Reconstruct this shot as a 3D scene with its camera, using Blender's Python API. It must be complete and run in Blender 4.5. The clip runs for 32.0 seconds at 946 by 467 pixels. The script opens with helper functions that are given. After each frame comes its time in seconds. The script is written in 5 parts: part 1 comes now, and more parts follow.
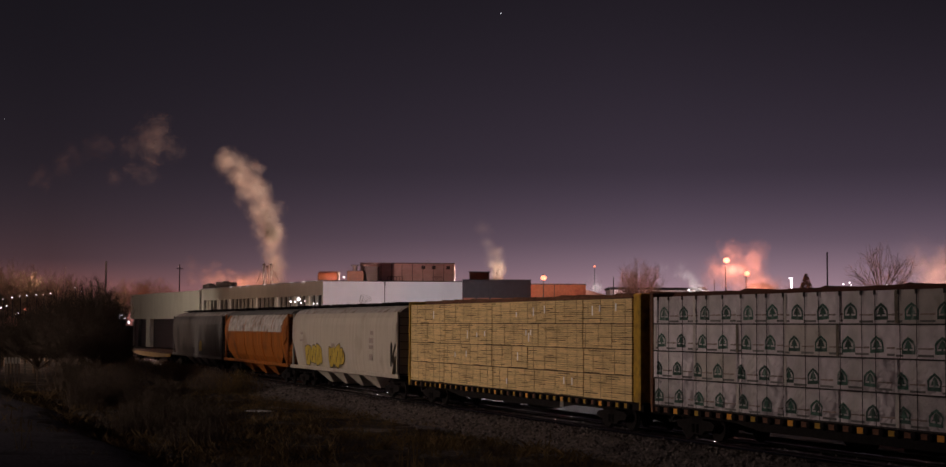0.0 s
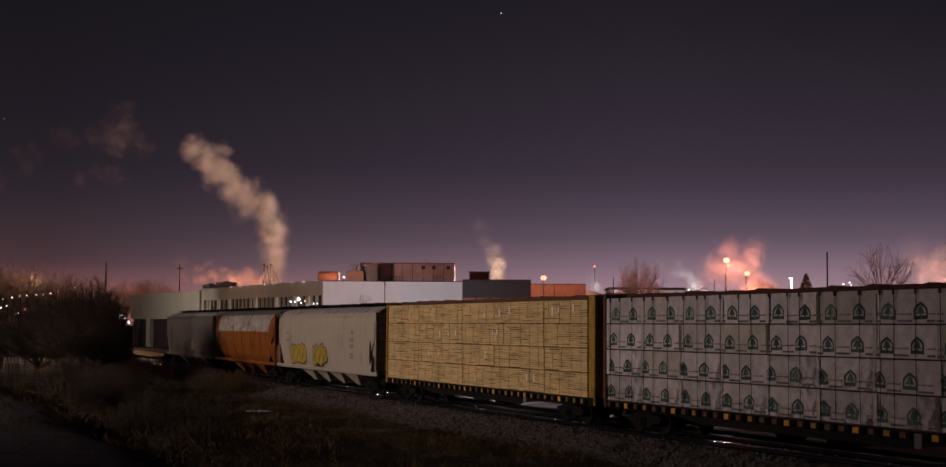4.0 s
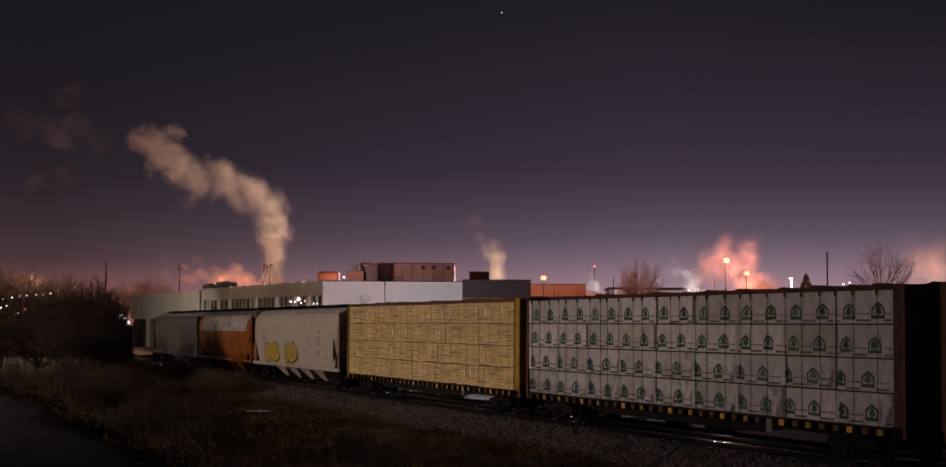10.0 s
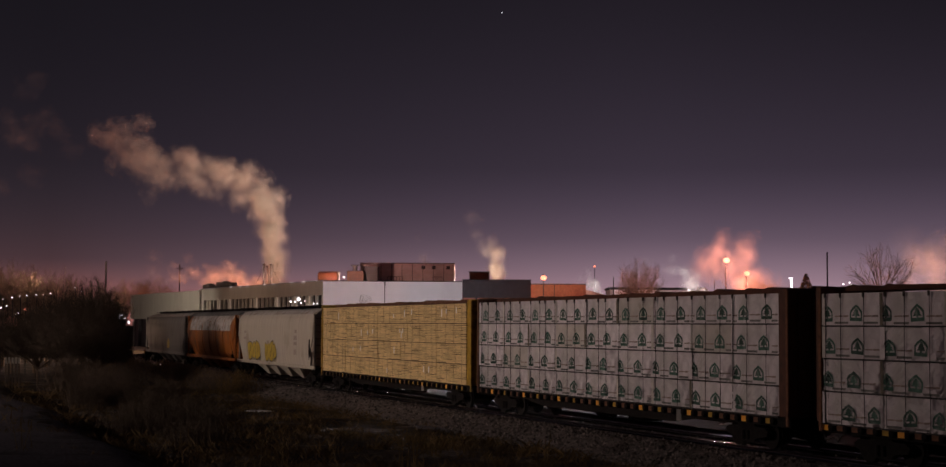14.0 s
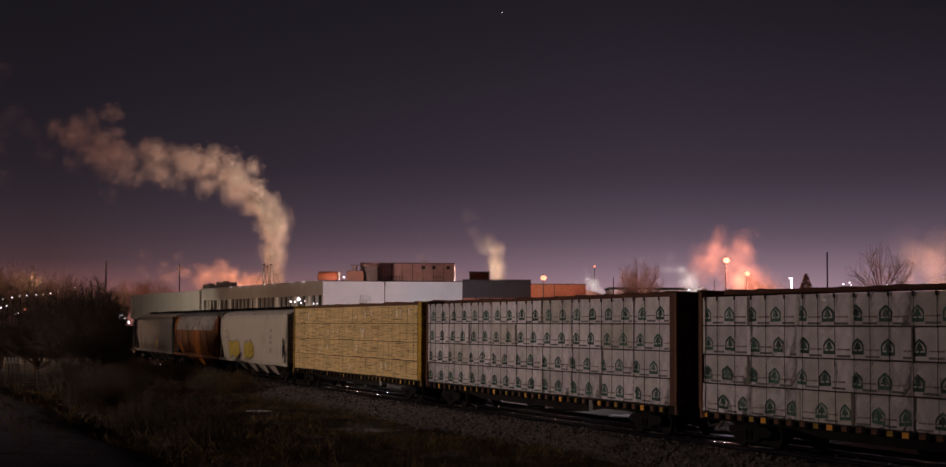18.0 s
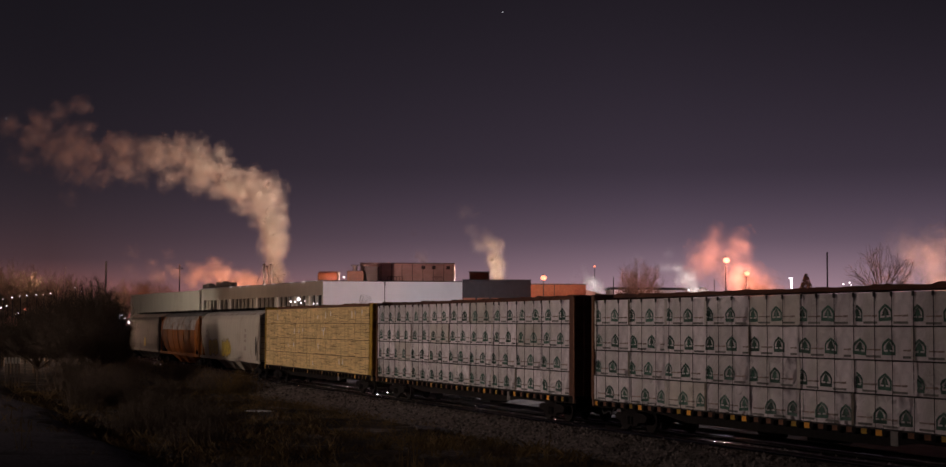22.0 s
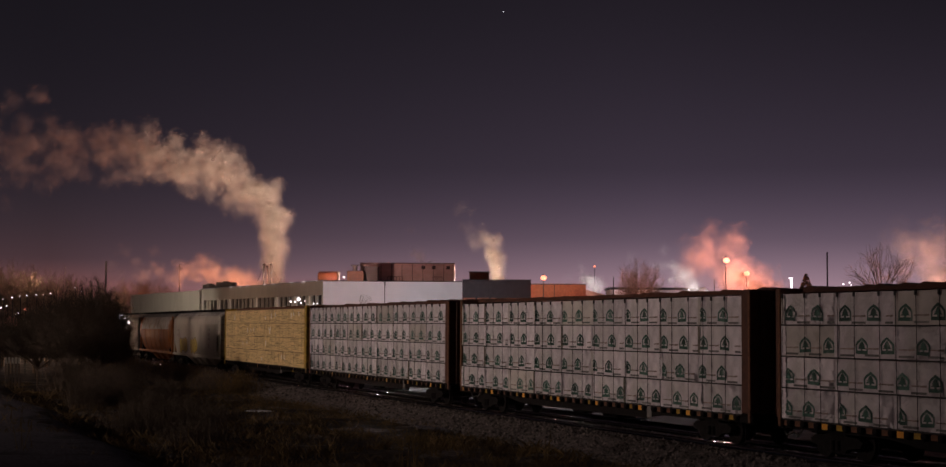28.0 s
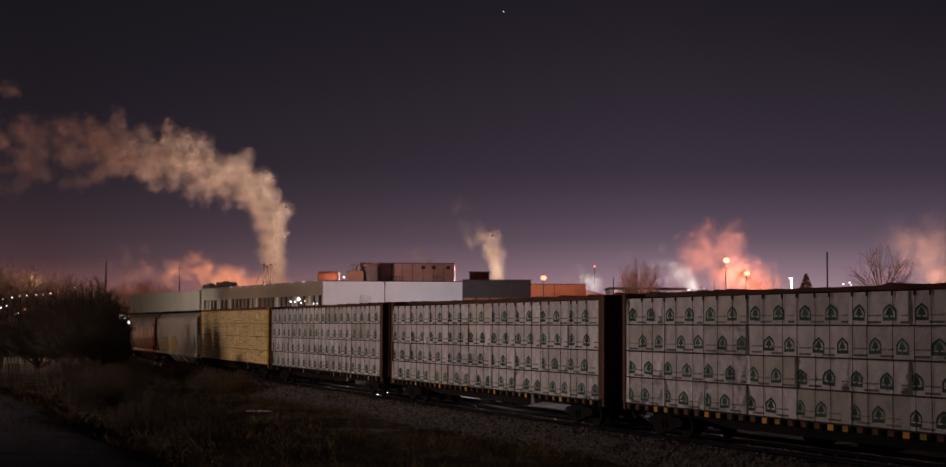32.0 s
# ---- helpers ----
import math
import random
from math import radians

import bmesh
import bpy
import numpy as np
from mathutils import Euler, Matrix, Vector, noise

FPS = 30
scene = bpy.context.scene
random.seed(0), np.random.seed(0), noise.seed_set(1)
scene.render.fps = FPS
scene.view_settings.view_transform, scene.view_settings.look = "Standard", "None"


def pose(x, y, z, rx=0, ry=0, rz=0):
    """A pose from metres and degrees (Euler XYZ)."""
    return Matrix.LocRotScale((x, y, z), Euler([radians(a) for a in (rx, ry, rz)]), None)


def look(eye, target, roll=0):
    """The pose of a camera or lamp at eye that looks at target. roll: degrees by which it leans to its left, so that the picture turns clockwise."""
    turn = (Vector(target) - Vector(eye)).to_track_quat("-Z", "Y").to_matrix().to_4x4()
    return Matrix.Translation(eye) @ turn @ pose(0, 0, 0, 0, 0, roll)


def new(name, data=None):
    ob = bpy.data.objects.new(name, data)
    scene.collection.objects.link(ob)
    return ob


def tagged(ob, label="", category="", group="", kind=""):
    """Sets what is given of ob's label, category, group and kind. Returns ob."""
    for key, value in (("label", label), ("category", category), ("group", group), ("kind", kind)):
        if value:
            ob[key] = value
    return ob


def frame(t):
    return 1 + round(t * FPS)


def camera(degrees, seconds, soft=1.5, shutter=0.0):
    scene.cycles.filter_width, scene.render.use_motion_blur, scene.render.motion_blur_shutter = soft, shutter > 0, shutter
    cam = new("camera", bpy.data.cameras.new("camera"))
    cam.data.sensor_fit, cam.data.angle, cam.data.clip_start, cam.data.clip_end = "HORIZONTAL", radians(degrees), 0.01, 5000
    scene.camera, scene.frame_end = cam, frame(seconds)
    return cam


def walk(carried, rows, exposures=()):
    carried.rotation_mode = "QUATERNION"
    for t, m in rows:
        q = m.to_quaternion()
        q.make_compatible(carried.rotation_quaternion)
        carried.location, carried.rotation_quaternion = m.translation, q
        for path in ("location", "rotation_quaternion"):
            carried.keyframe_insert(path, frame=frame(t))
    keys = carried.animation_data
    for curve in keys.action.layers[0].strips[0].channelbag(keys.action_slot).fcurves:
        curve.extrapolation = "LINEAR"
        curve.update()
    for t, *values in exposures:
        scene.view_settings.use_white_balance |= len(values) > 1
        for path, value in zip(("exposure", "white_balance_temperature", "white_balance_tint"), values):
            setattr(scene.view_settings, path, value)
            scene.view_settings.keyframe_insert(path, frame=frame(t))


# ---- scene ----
# ---- camera ----
EYE = Vector((0.0, 0.0, 3.48))
cam = camera(33.46, 32.0, soft=1.4)
STAND = Matrix.Translation(EYE) @ pose(0, 0, 0, 90 + math.degrees(0.0587), 0, 0) @ pose(0, 0, 0, 0, 0, 0.319)
walk(cam, [(0.0, STAND), (32.0, STAND)])
FOC = 784 / math.tan(radians(33.46 / 2))


def at(px, py, depth):
    """The place that lies that many metres ahead of the camera, in a direction given by picture coordinates."""
    way = STAND.to_3x3() @ Vector(((px - 784) / FOC, (387 - py) / FOC, -1.0))
    return EYE + way * (depth / way.y)


# ---- the line of the track and the train's way along it ----
K0, K1, TH = -0.000589, 5e-06, 0.38184
FACE = 1.38


def line(s, side=0.0, z=0.0):
    """A place on the track: s metres along, side metres towards the camera from its centre line, and the heading there."""
    n = 24
    x, y = 5.852, 50.726
    for i in range(n):
        r = s * (i + 0.5) / n
        a = TH + K0 * r + K1 * r * r / 2
        x -= math.sin(a) * s / n
        y += math.cos(a) * s / n
    a = TH + K0 * s + K1 * s * s / 2
    q = FACE - side
    return Vector((x + q * math.cos(a), y + q * math.sin(a), z)), a


def gone(t):
    """Metres that the train has gone at t seconds."""
    def c(w):
        return 24.8374 * w + 9.899054 * w**2 + 0.877511 * w**3 - 5.40798 * w**4 + 0.635395 * w**5 + 2.841864 * w**6 - 1.001455 * w**7
    return c(t / 16 - 1) - c(-1)


def on_track(s):
    p, a = line(s)
    return pose(p.x, p.y, 0, 0, 0, 90 + math.degrees(a))


STEPS = [i * 2.0 for i in range(17)]

# ---- world and lights ----
world = bpy.data.worlds.new("night_sky")
scene.world = world
world.use_nodes = True
wn, wl = world.node_tree.nodes, world.node_tree.links
wn.clear()


def ramp_node(nodes, stops):
    r = nodes.new("ShaderNodeValToRGB")
    while len(r.color_ramp.elements) < len(stops):
        r.color_ramp.elements.new(0.5)
    r.color_ramp.interpolation = "EASE" if len(stops) < 3 else "B_SPLINE"
    for e, (p, c) in zip(r.color_ramp.elements, stops):
        e.position, e.color = p, (*c, 1)
    return r


tc = wn.new("ShaderNodeTexCoord")
sep = wn.new("ShaderNodeSeparateXYZ")
wl.new(tc.outputs["Generated"], sep.inputs[0])
low = wn.new("ShaderNodeMath")
low.operation, low.use_clamp = "MULTIPLY", True
low.inputs[1].default_value = 2.0
wl.new(sep.outputs["Z"], low.inputs[0])
right = ramp_node(wn, [(0.0, (0.4999, 0.3104, 0.3548)), (.05, (0.3250, 0.2101, 0.2612)), (.11, (0.1000, 0.0707, 0.1044)), (.20, (0.0370, 0.0277, 0.0424)), (.42, (0.0118, 0.0095, 0.0136)), (1.0, (0.0080, 0.0067, 0.0099))])
left = ramp_node(wn, [(0.0, (.46, .145, .115)), (.04, (.19, .074, .070)), (.08, (.046, .0305, .039)), (.20, (.0165, .0128, .0185)), (.42, (.0078, .0066, .0092)), (1.0, (.008, .0067, .010))])
wl.new(low.outputs[0], right.inputs[0])
wl.new(low.outputs[0], left.inputs[0])
side = wn.new("ShaderNodeMapRange")
side.inputs["From Min"].default_value, side.inputs["From Max"].default_value = -0.26, 0.12
wl.new(sep.outputs["X"], side.inputs["Value"])
mix = wn.new("ShaderNodeMixRGB")
wl.new(side.outputs[0], mix.inputs[0])
wl.new(left.outputs[0], mix.inputs[1])
wl.new(right.outputs[0], mix.inputs[2])
far_right = ramp_node(wn, [(0.0, (0.4999, 0.3104, 0.3548)), (.05, (0.3250, 0.2101, 0.2612)), (.11, (0.0980, 0.0695, 0.1025)), (.20, (0.0340, 0.0255, 0.0389)), (.42, (0.0071, 0.0060, 0.0085)), (1.0, (0.0065, 0.0056, 0.0079))])
wl.new(low.outputs[0], far_right.inputs[0])
side2 = wn.new("ShaderNodeMapRange")
side2.inputs["From Min"].default_value, side2.inputs["From Max"].default_value = 0.08, 0.28
wl.new(sep.outputs["X"], side2.inputs["Value"])
mix2 = wn.new("ShaderNodeMixRGB")
wl.new(side2.outputs[0], mix2.inputs[0])
wl.new(mix.outputs[0], mix2.inputs[1])
wl.new(far_right.outputs[0], mix2.inputs[2])
bg = wn.new("ShaderNodeBackground")
bg.inputs["Strength"].default_value = 1.0
wl.new(mix2.outputs[0], bg.inputs["Color"])
wo = wn.new("ShaderNodeOutputWorld")
wl.new(bg.outputs[0], wo.inputs["Surface"])


def lamp(name, kind, where, power, colour, target=None, **more):
    data = bpy.data.lights.new(name, kind)
    data.energy, data.color = power, colour
    ob = new(name, data)
    ob.matrix_basis = look(where, target) if target is not None else Matrix.Translation(where)
    if kind == "SPOT":
        data.spot_size, data.spot_blend = radians(more["cone"]), more["blend"]
    if kind == "AREA":
        data.shape, data.size, data.size_y = "RECTANGLE", more["wide"], more["high"]
    elif "radius" in more:
        data.shadow_soft_size = more["radius"]
    return ob


WARM, SODIUM, COOL = (1.0, .785, .705), (1.0, .38, .30), (1.0, .90, .93)
# unseen spot off to the left, added for the train; cone fits its fall-off
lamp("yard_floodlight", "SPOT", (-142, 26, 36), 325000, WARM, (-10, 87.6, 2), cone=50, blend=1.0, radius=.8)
# unseen area light behind the train, added to brighten the white hall
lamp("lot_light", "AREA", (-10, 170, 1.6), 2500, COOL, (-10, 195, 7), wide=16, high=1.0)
# two unseen spots added for the chimney steam; narrow cones fade it leftwards
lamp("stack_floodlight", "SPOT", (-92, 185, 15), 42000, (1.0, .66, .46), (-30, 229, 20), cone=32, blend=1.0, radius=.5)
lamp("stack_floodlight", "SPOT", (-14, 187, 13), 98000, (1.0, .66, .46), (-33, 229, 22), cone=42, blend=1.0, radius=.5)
# unseen point before the annex, standing in for the street lamp's light
lamp("wall_lamp", "POINT", at(925, 508, 222), 5200, SODIUM, radius=.5)
lamp("rooftop_lamp_light", "POINT", at(572, 450, 203), 2600, (1.0, .55, .45), radius=.4)
# unseen spot added to brighten the wing's cream end wall
lamp("dock_lamp", "SPOT", (-68, 236, 9.0), 9500, (1.0, .86, .70), (-50, 268, 5), cone=125, blend=.4, radius=.5)
# unseen orange spots behind the train, added to brighten trees and conifer
lamp("lot_sodium_lamp", "SPOT", at(1080, 522, 188), 11000, SODIUM, at(1062, 455, 206), cone=60, blend=.6, radius=.5)
lamp("lot_sodium_lamp", "SPOT", at(1400, 520, 168), 9000, SODIUM, at(1440, 445, 192), cone=95, blend=.6, radius=.5)
# unseen warm points added among the trees to brighten their branches
lamp("thicket_lamp", "POINT", at(60, 512, 185), 6500, (1.0, .62, .42), radius=1)
lamp("thicket_lamp", "POINT", at(66, 470, 151), 400, (1.0, .66, .46), radius=.5)
lamp("thicket_lamp", "POINT", at(2, 468, 143), 400, (1.0, .66, .46), radius=.5)
# unseen points added beside the small plumes to brighten their steam
lamp("vent_lamp", "POINT", at(806, 470, 228), 4500, (1.0, .72, .5), radius=.5)
lamp("vent_lamp", "POINT", at(990, 482, 290), 11000, COOL, radius=.5)
lamp("vent_lamp", "POINT", at(1149, 486, 252), 12000, COOL, radius=.5)
# unseen narrow spots behind the train, added to make glints on the rails
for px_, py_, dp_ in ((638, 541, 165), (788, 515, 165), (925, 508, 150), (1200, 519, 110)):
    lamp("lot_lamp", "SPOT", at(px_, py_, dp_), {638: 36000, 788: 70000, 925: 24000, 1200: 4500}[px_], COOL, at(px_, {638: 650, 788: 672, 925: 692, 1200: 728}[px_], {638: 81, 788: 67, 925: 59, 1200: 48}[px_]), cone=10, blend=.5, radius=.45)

# ---- materials ----
def material(name, base, rough=.8, metal=0.0, vary=.25, grain=8.0, bump=.15, second=None, spots=1.2, mask=.55, wave=None, obj=.08, spec=.35, deep=.03, island=False):
    """A node material: a base colour, broken by two scales of noise, with a second colour in stains."""
    m = bpy.data.materials.new(name)
    m.use_nodes = True
    n, l = m.node_tree.nodes, m.node_tree.links
    b = n["Principled BSDF"]
    b.inputs["Roughness"].default_value, b.inputs["Metallic"].default_value = rough, metal
    b.inputs["Specular IOR Level"].default_value = spec
    c = n.new("ShaderNodeTexCoord")
    fine = n.new("ShaderNodeTexNoise")
    fine.inputs["Scale"].default_value, fine.inputs["Detail"].default_value = grain, 6
    wide = n.new("ShaderNodeTexNoise")
    wide.inputs["Scale"].default_value, wide.inputs["Detail"].default_value = spots, 4
    for t in (fine, wide):
        l.new(c.outputs["Object"], t.inputs["Vector"])
    if wave:
        mp = n.new("ShaderNodeMapping")
        mp.inputs["Scale"].default_value = wave
        l.new(c.outputs["Object"], mp.inputs[0])
        l.new(mp.outputs[0], fine.inputs["Vector"])
    r = n.new("ShaderNodeMapRange")
    r.inputs["From Min"].default_value, r.inputs["From Max"].default_value = .3, .7
    r.inputs["To Min"].default_value, r.inputs["To Max"].default_value = 1 - vary, 1 + vary
    l.new(fine.outputs[0], r.inputs["Value"])
    info = n.new("ShaderNodeObjectInfo")
    r2 = n.new("ShaderNodeMapRange")
    r2.inputs["To Min"].default_value, r2.inputs["To Max"].default_value = 1 - obj, 1 + obj
    if island:
        info = n.new("ShaderNodeNewGeometry")
    l.new(info.outputs["Random Per Island" if island else "Random"], r2.inputs["Value"])
    mul = n.new("ShaderNodeMath")
    mul.operation = "MULTIPLY"
    l.new(r.outputs[0], mul.inputs[0])
    l.new(r2.outputs[0], mul.inputs[1])
    st = n.new("ShaderNodeMapRange")
    st.inputs["From Min"].default_value, st.inputs["From Max"].default_value = mask, mask + .15
    l.new(wide.outputs[0], st.inputs["Value"])
    mx = n.new("ShaderNodeMixRGB")
    mx.inputs[1].default_value = (*base, 1)
    mx.inputs[2].default_value = (*(second or [v * .75 for v in base]), 1)
    l.new(st.outputs[0], mx.inputs[0])
    sc = n.new("ShaderNodeVectorMath")
    sc.operation = "SCALE"
    l.new(mx.outputs[0], sc.inputs[0])
    l.new(mul.outputs[0], sc.inputs["Scale"])
    l.new(sc.outputs[0], b.inputs["Base Color"])
    if bump:
        bp = n.new("ShaderNodeBump")
        bp.inputs["Strength"].default_value, bp.inputs["Distance"].default_value = bump, deep
        l.new(fine.outputs[0], bp.inputs["Height"])
        l.new(bp.outputs[0], b.inputs["Normal"])
    return m


def glow(name, colour, power):
    m = bpy.data.materials.new(name)
    m.use_nodes = True
    b = m.node_tree.nodes["Principled BSDF"]
    b.inputs["Base Color"].default_value = (*[v * .04 for v in colour], 1)
    b.inputs["Emission Color"].default_value, b.inputs["Emission Strength"].default_value = (*colour, 1), power
    return m


def smoke(name, thick, base=(.85, .83, .80), scale=1.2):
    """Steam: cloudy scattering films, densest at the heart of a puff and thinned out by noise."""
    m = bpy.data.materials.new(name)
    m.use_nodes = True
    n, l = m.node_tree.nodes, m.node_tree.links
    n.clear()
    c = n.new("ShaderNodeTexCoord")
    info = n.new("ShaderNodeObjectInfo")
    sh = n.new("ShaderNodeVectorMath")
    sh.operation = "MULTIPLY_ADD"
    sh.inputs[1].default_value = (1, 1, 1)
    cb = n.new("ShaderNodeCombineXYZ")
    k = n.new("ShaderNodeMath")
    k.operation = "MULTIPLY"
    k.inputs[1].default_value = 40
    l.new(info.outputs["Random"], k.inputs[0])
    l.new(k.outputs[0], cb.inputs[0])
    l.new(c.outputs["Object"], sh.inputs[0])
    l.new(cb.outputs[0], sh.inputs[2])
    t = n.new("ShaderNodeTexNoise")
    t.inputs["Scale"].default_value, t.inputs["Detail"].default_value, t.inputs["Roughness"].default_value = scale, 4, .55
    l.new(sh.outputs[0], t.inputs["Vector"])
    r = n.new("ShaderNodeMapRange")
    r.inputs["From Min"].default_value, r.inputs["From Max"].default_value = .39, .72
    r.inputs["To Min"].default_value, r.inputs["To Max"].default_value = 0, thick
    l.new(t.outputs[0], r.inputs["Value"])
    far = n.new("ShaderNodeVectorMath")
    far.operation = "LENGTH"
    l.new(c.outputs["Object"], far.inputs[0])
    fade = n.new("ShaderNodeMapRange")
    fade.interpolation_type = "SMOOTHSTEP"
    fade.inputs["From Min"].default_value, fade.inputs["From Max"].default_value = 1.35, .05
    fade.inputs["To Min"].default_value, fade.inputs["To Max"].default_value = 0.0, 1
    torn = n.new("ShaderNodeTexNoise")
    torn.inputs["Scale"].default_value, torn.inputs["Detail"].default_value = 1.15, 3
    l.new(sh.outputs[0], torn.inputs["Vector"])
    shift = n.new("ShaderNodeMath")
    shift.operation = "MULTIPLY_ADD"
    shift.inputs[1].default_value = -3.2
    l.new(torn.outputs[0], shift.inputs[0])
    lift = n.new("ShaderNodeMath")
    lift.operation = "ADD"
    lift.inputs[1].default_value = 1.6
    l.new(far.outputs["Value"], lift.inputs[0])
    l.new(lift.outputs[0], shift.inputs[2])
    l.new(shift.outputs[0], fade.inputs["Value"])
    mu = n.new("ShaderNodeMath")
    mu.operation = "MULTIPLY"
    l.new(r.outputs[0], mu.inputs[0])
    l.new(fade.outputs[0], mu.inputs[1])
    d = n.new("ShaderNodeBsdfDiffuse")
    d.inputs[0].default_value = (*base, 1)
    tl = n.new("ShaderNodeBsdfTranslucent")
    tl.inputs[0].default_value = (*base, 1)
    a = n.new("ShaderNodeMixShader")
    a.inputs[0].default_value = .5
    l.new(d.outputs[0], a.inputs[1])
    l.new(tl.outputs[0], a.inputs[2])
    tr = n.new("ShaderNodeBsdfTransparent")
    x = n.new("ShaderNodeMixShader")
    l.new(mu.outputs[0], x.inputs[0])
    l.new(tr.outputs[0], x.inputs[1])
    l.new(a.outputs[0], x.inputs[2])
    o = n.new("ShaderNodeOutputMaterial")
    l.new(x.outputs[0], o.inputs["Surface"])
    return m


M_GROUND = material("frozen_earth", (.032, .024, .019), .95, vary=.6, grain=5, bump=.9, second=(.105, .085, .076), spots=.42, mask=.52, deep=.1, spec=.08)
M_PATH = material("gravel_path", (.085, .077, .086), .95, vary=.45, grain=9, bump=.8, deep=.08, second=(.035, .030, .032), spots=.5, spec=.08)
M_LOT = material("lot_asphalt", (.022, .020, .021), 1.0, vary=.3, grain=3, second=(.038, .036, .038), spots=.12, mask=.56, spec=.03)
M_SNOW = material("old_snow", (.50, .50, .53), .6, vary=.2, grain=9, bump=.4, second=(.3, .29, .29), spots=2)
M_STONE = material("ballast_stone", (.105, .088, .080), .9, vary=.5, grain=5, second=(.060, .048, .043), spots=.7, obj=.1, spec=.08)
M_PEBBLE = material("loose_ballast_stone", (.10, .084, .077), .9, vary=.3, grain=5, second=(.06, .048, .043), spots=.7, obj=.75, island=True, spec=.08)
M_TIE = material("creosote_wood", (.05, .038, .03), .9, vary=.4, grain=12, obj=.3, spec=.08)
M_RAIL = material("worn_rail_steel", (.26, .25, .245), .15, 1.0, vary=.1, grain=20, bump=.03, spec=.5)
M_RUST = material("rusted_steel", (.14, .062, .032), .75, .15, vary=.35, grain=7, second=(.06, .03, .02), spots=1.5)
# grimy steel, made near black to carry the shade under the cars
M_DARK = material("near_black_steel", (.012, .010, .0095), .8, .0, vary=.3, grain=7, spec=.08)
M_BROWN = material("boxcar_brown_paint", (.075, .028, .015), .6, vary=.25, grain=4, second=(.045, .02, .012), spots=.9)
M_YELLOW = material("railcar_yellow_paint", (.36, .215, .022), .55, vary=.3, grain=5, second=(.17, .095, .022), spots=1.4)
M_REFLECT = material("yellow_reflector", (.72, .33, .04), .3, vary=.05, grain=20, bump=0, spec=.8)
M_LABEL = material("white_placard", (.15, .14, .13), .6, vary=.15, grain=9)
M_WRAP = material("white_lumber_wrap", (.60, .545, .555), .28, vary=.15, grain=3.2, bump=1.0, deep=.14, second=(.47, .44, .42), spots=.8, obj=.18, spec=.5)
M_WRAPD = material("soiled_lumber_wrap", (.48, .44, .40), .55, vary=.15, grain=2.2, bump=.35, second=(.33, .28, .22), spots=1.6, obj=.1)
M_GREEN = material("green_print", (.038, .088, .066), .5, vary=.3, grain=6, bump=0, second=(.2, .23, .21), spots=3.0, mask=.54, obj=.45)
M_PRINT = material("faded_brown_print", (.27, .21, .18), .5, vary=.25, grain=9, bump=0, obj=.2)
M_BLACKP = material("dark_print", (.15, .145, .135), .5, vary=.3, grain=9, bump=0, obj=.3)
M_BAND = material("dull_steel_band", (.27, .19, .10), .5, vary=.2, grain=9)
M_STRAP = material("black_strap", (.03, .027, .025), .6, vary=.2, grain=9)
M_LUMBER = material("kiln_dried_lumber", (.66, .475, .22), .7, vary=.2, grain=3.0, bump=.2, second=(.54, .38, .175), spots=1.0, wave=(1.2, 1, 14), obj=.14, island=True)
# dark brown that stands for the shade between boards and layers
M_GAP_SHADE = material("lumber_gap_shade", (.09, .055, .025), .9, vary=.3, grain=6)
M_STAIN = material("dark_soiled_film", (.16, .135, .10), .6, vary=.3, grain=4, second=(.07, .06, .045), spots=2)
M_TAG = material("white_plastic_tag", (.85, .84, .82), .5, vary=.05, grain=9)
M_HOPPER = material("grey_hopper_paint", (.42, .375, .30), .6, vary=.1, grain=1.4, bump=.05, second=(.33, .27, .21), spots=.5, wave=(2.5, 1, .25))
M_HOPPER2 = material("weathered_grey_paint", (.14, .133, .125), .65, vary=.3, grain=1.4, bump=.05, second=(.06, .056, .053), spots=.45, wave=(2.5, 1, .25))
M_ORANGE = material("rust_streaked_paint", (.29, .086, .010), .6, vary=.35, grain=1.6, second=(.15, .045, .012), spots=.6, wave=(3, 1, .3))
M_CHALK = material("chalky_white_dust", (.38, .345, .31), .8, vary=.3, grain=3, second=(.20, .14, .10), spots=1.2)
M_SPRAY = material("yellow_spray_paint", (.46, .33, .05), .6, vary=.1, grain=5, bump=0)
M_WHITEWALL = material("white_cladding", (.78, .74, .76), .6, vary=.03, grain=.8, bump=.04, second=(.72, .68, .69), spots=.08)
M_TANWALL = material("tan_cladding", (.56, .52, .45), .65, vary=.06, grain=1.0, bump=.05, second=(.47, .42, .36), spots=.12, wave=(1, 1, .2))
M_GREYWALL = material("slate_cladding", (.042, .037, .043), .6, vary=.12, grain=2, second=(.048, .04, .045), spots=.2)
M_BRICK = material("red_brick_wall", (.32, .14, .09), .85, vary=.15, grain=3, second=(.24, .10, .07), spots=.3)
M_PINK = material("buff_metal_panel", (.40, .31, .30), .65, vary=.1, grain=1.5, second=(.33, .25, .24), spots=.3)
M_TRIM = material("dark_trim_paint", (.035, .03, .033), .5, vary=.1, grain=5)
M_GLASS = material("dark_window_glass", (.03, .028, .028), .08, vary=.05, grain=2, bump=0, spec=.6)
M_GALV = material("galvanised_steel", (.35, .34, .36), .45, .6, vary=.2, grain=6)
M_TANK = material("rust_red_tank", (.24, .085, .045), .6, vary=.2, grain=3)
M_POLE = material("weathered_pole_wood", (.035, .028, .026), .9, vary=.3, grain=6)
M_BARK = material("bare_bark", (.22, .16, .12), .9, vary=.25, grain=5, obj=.15)
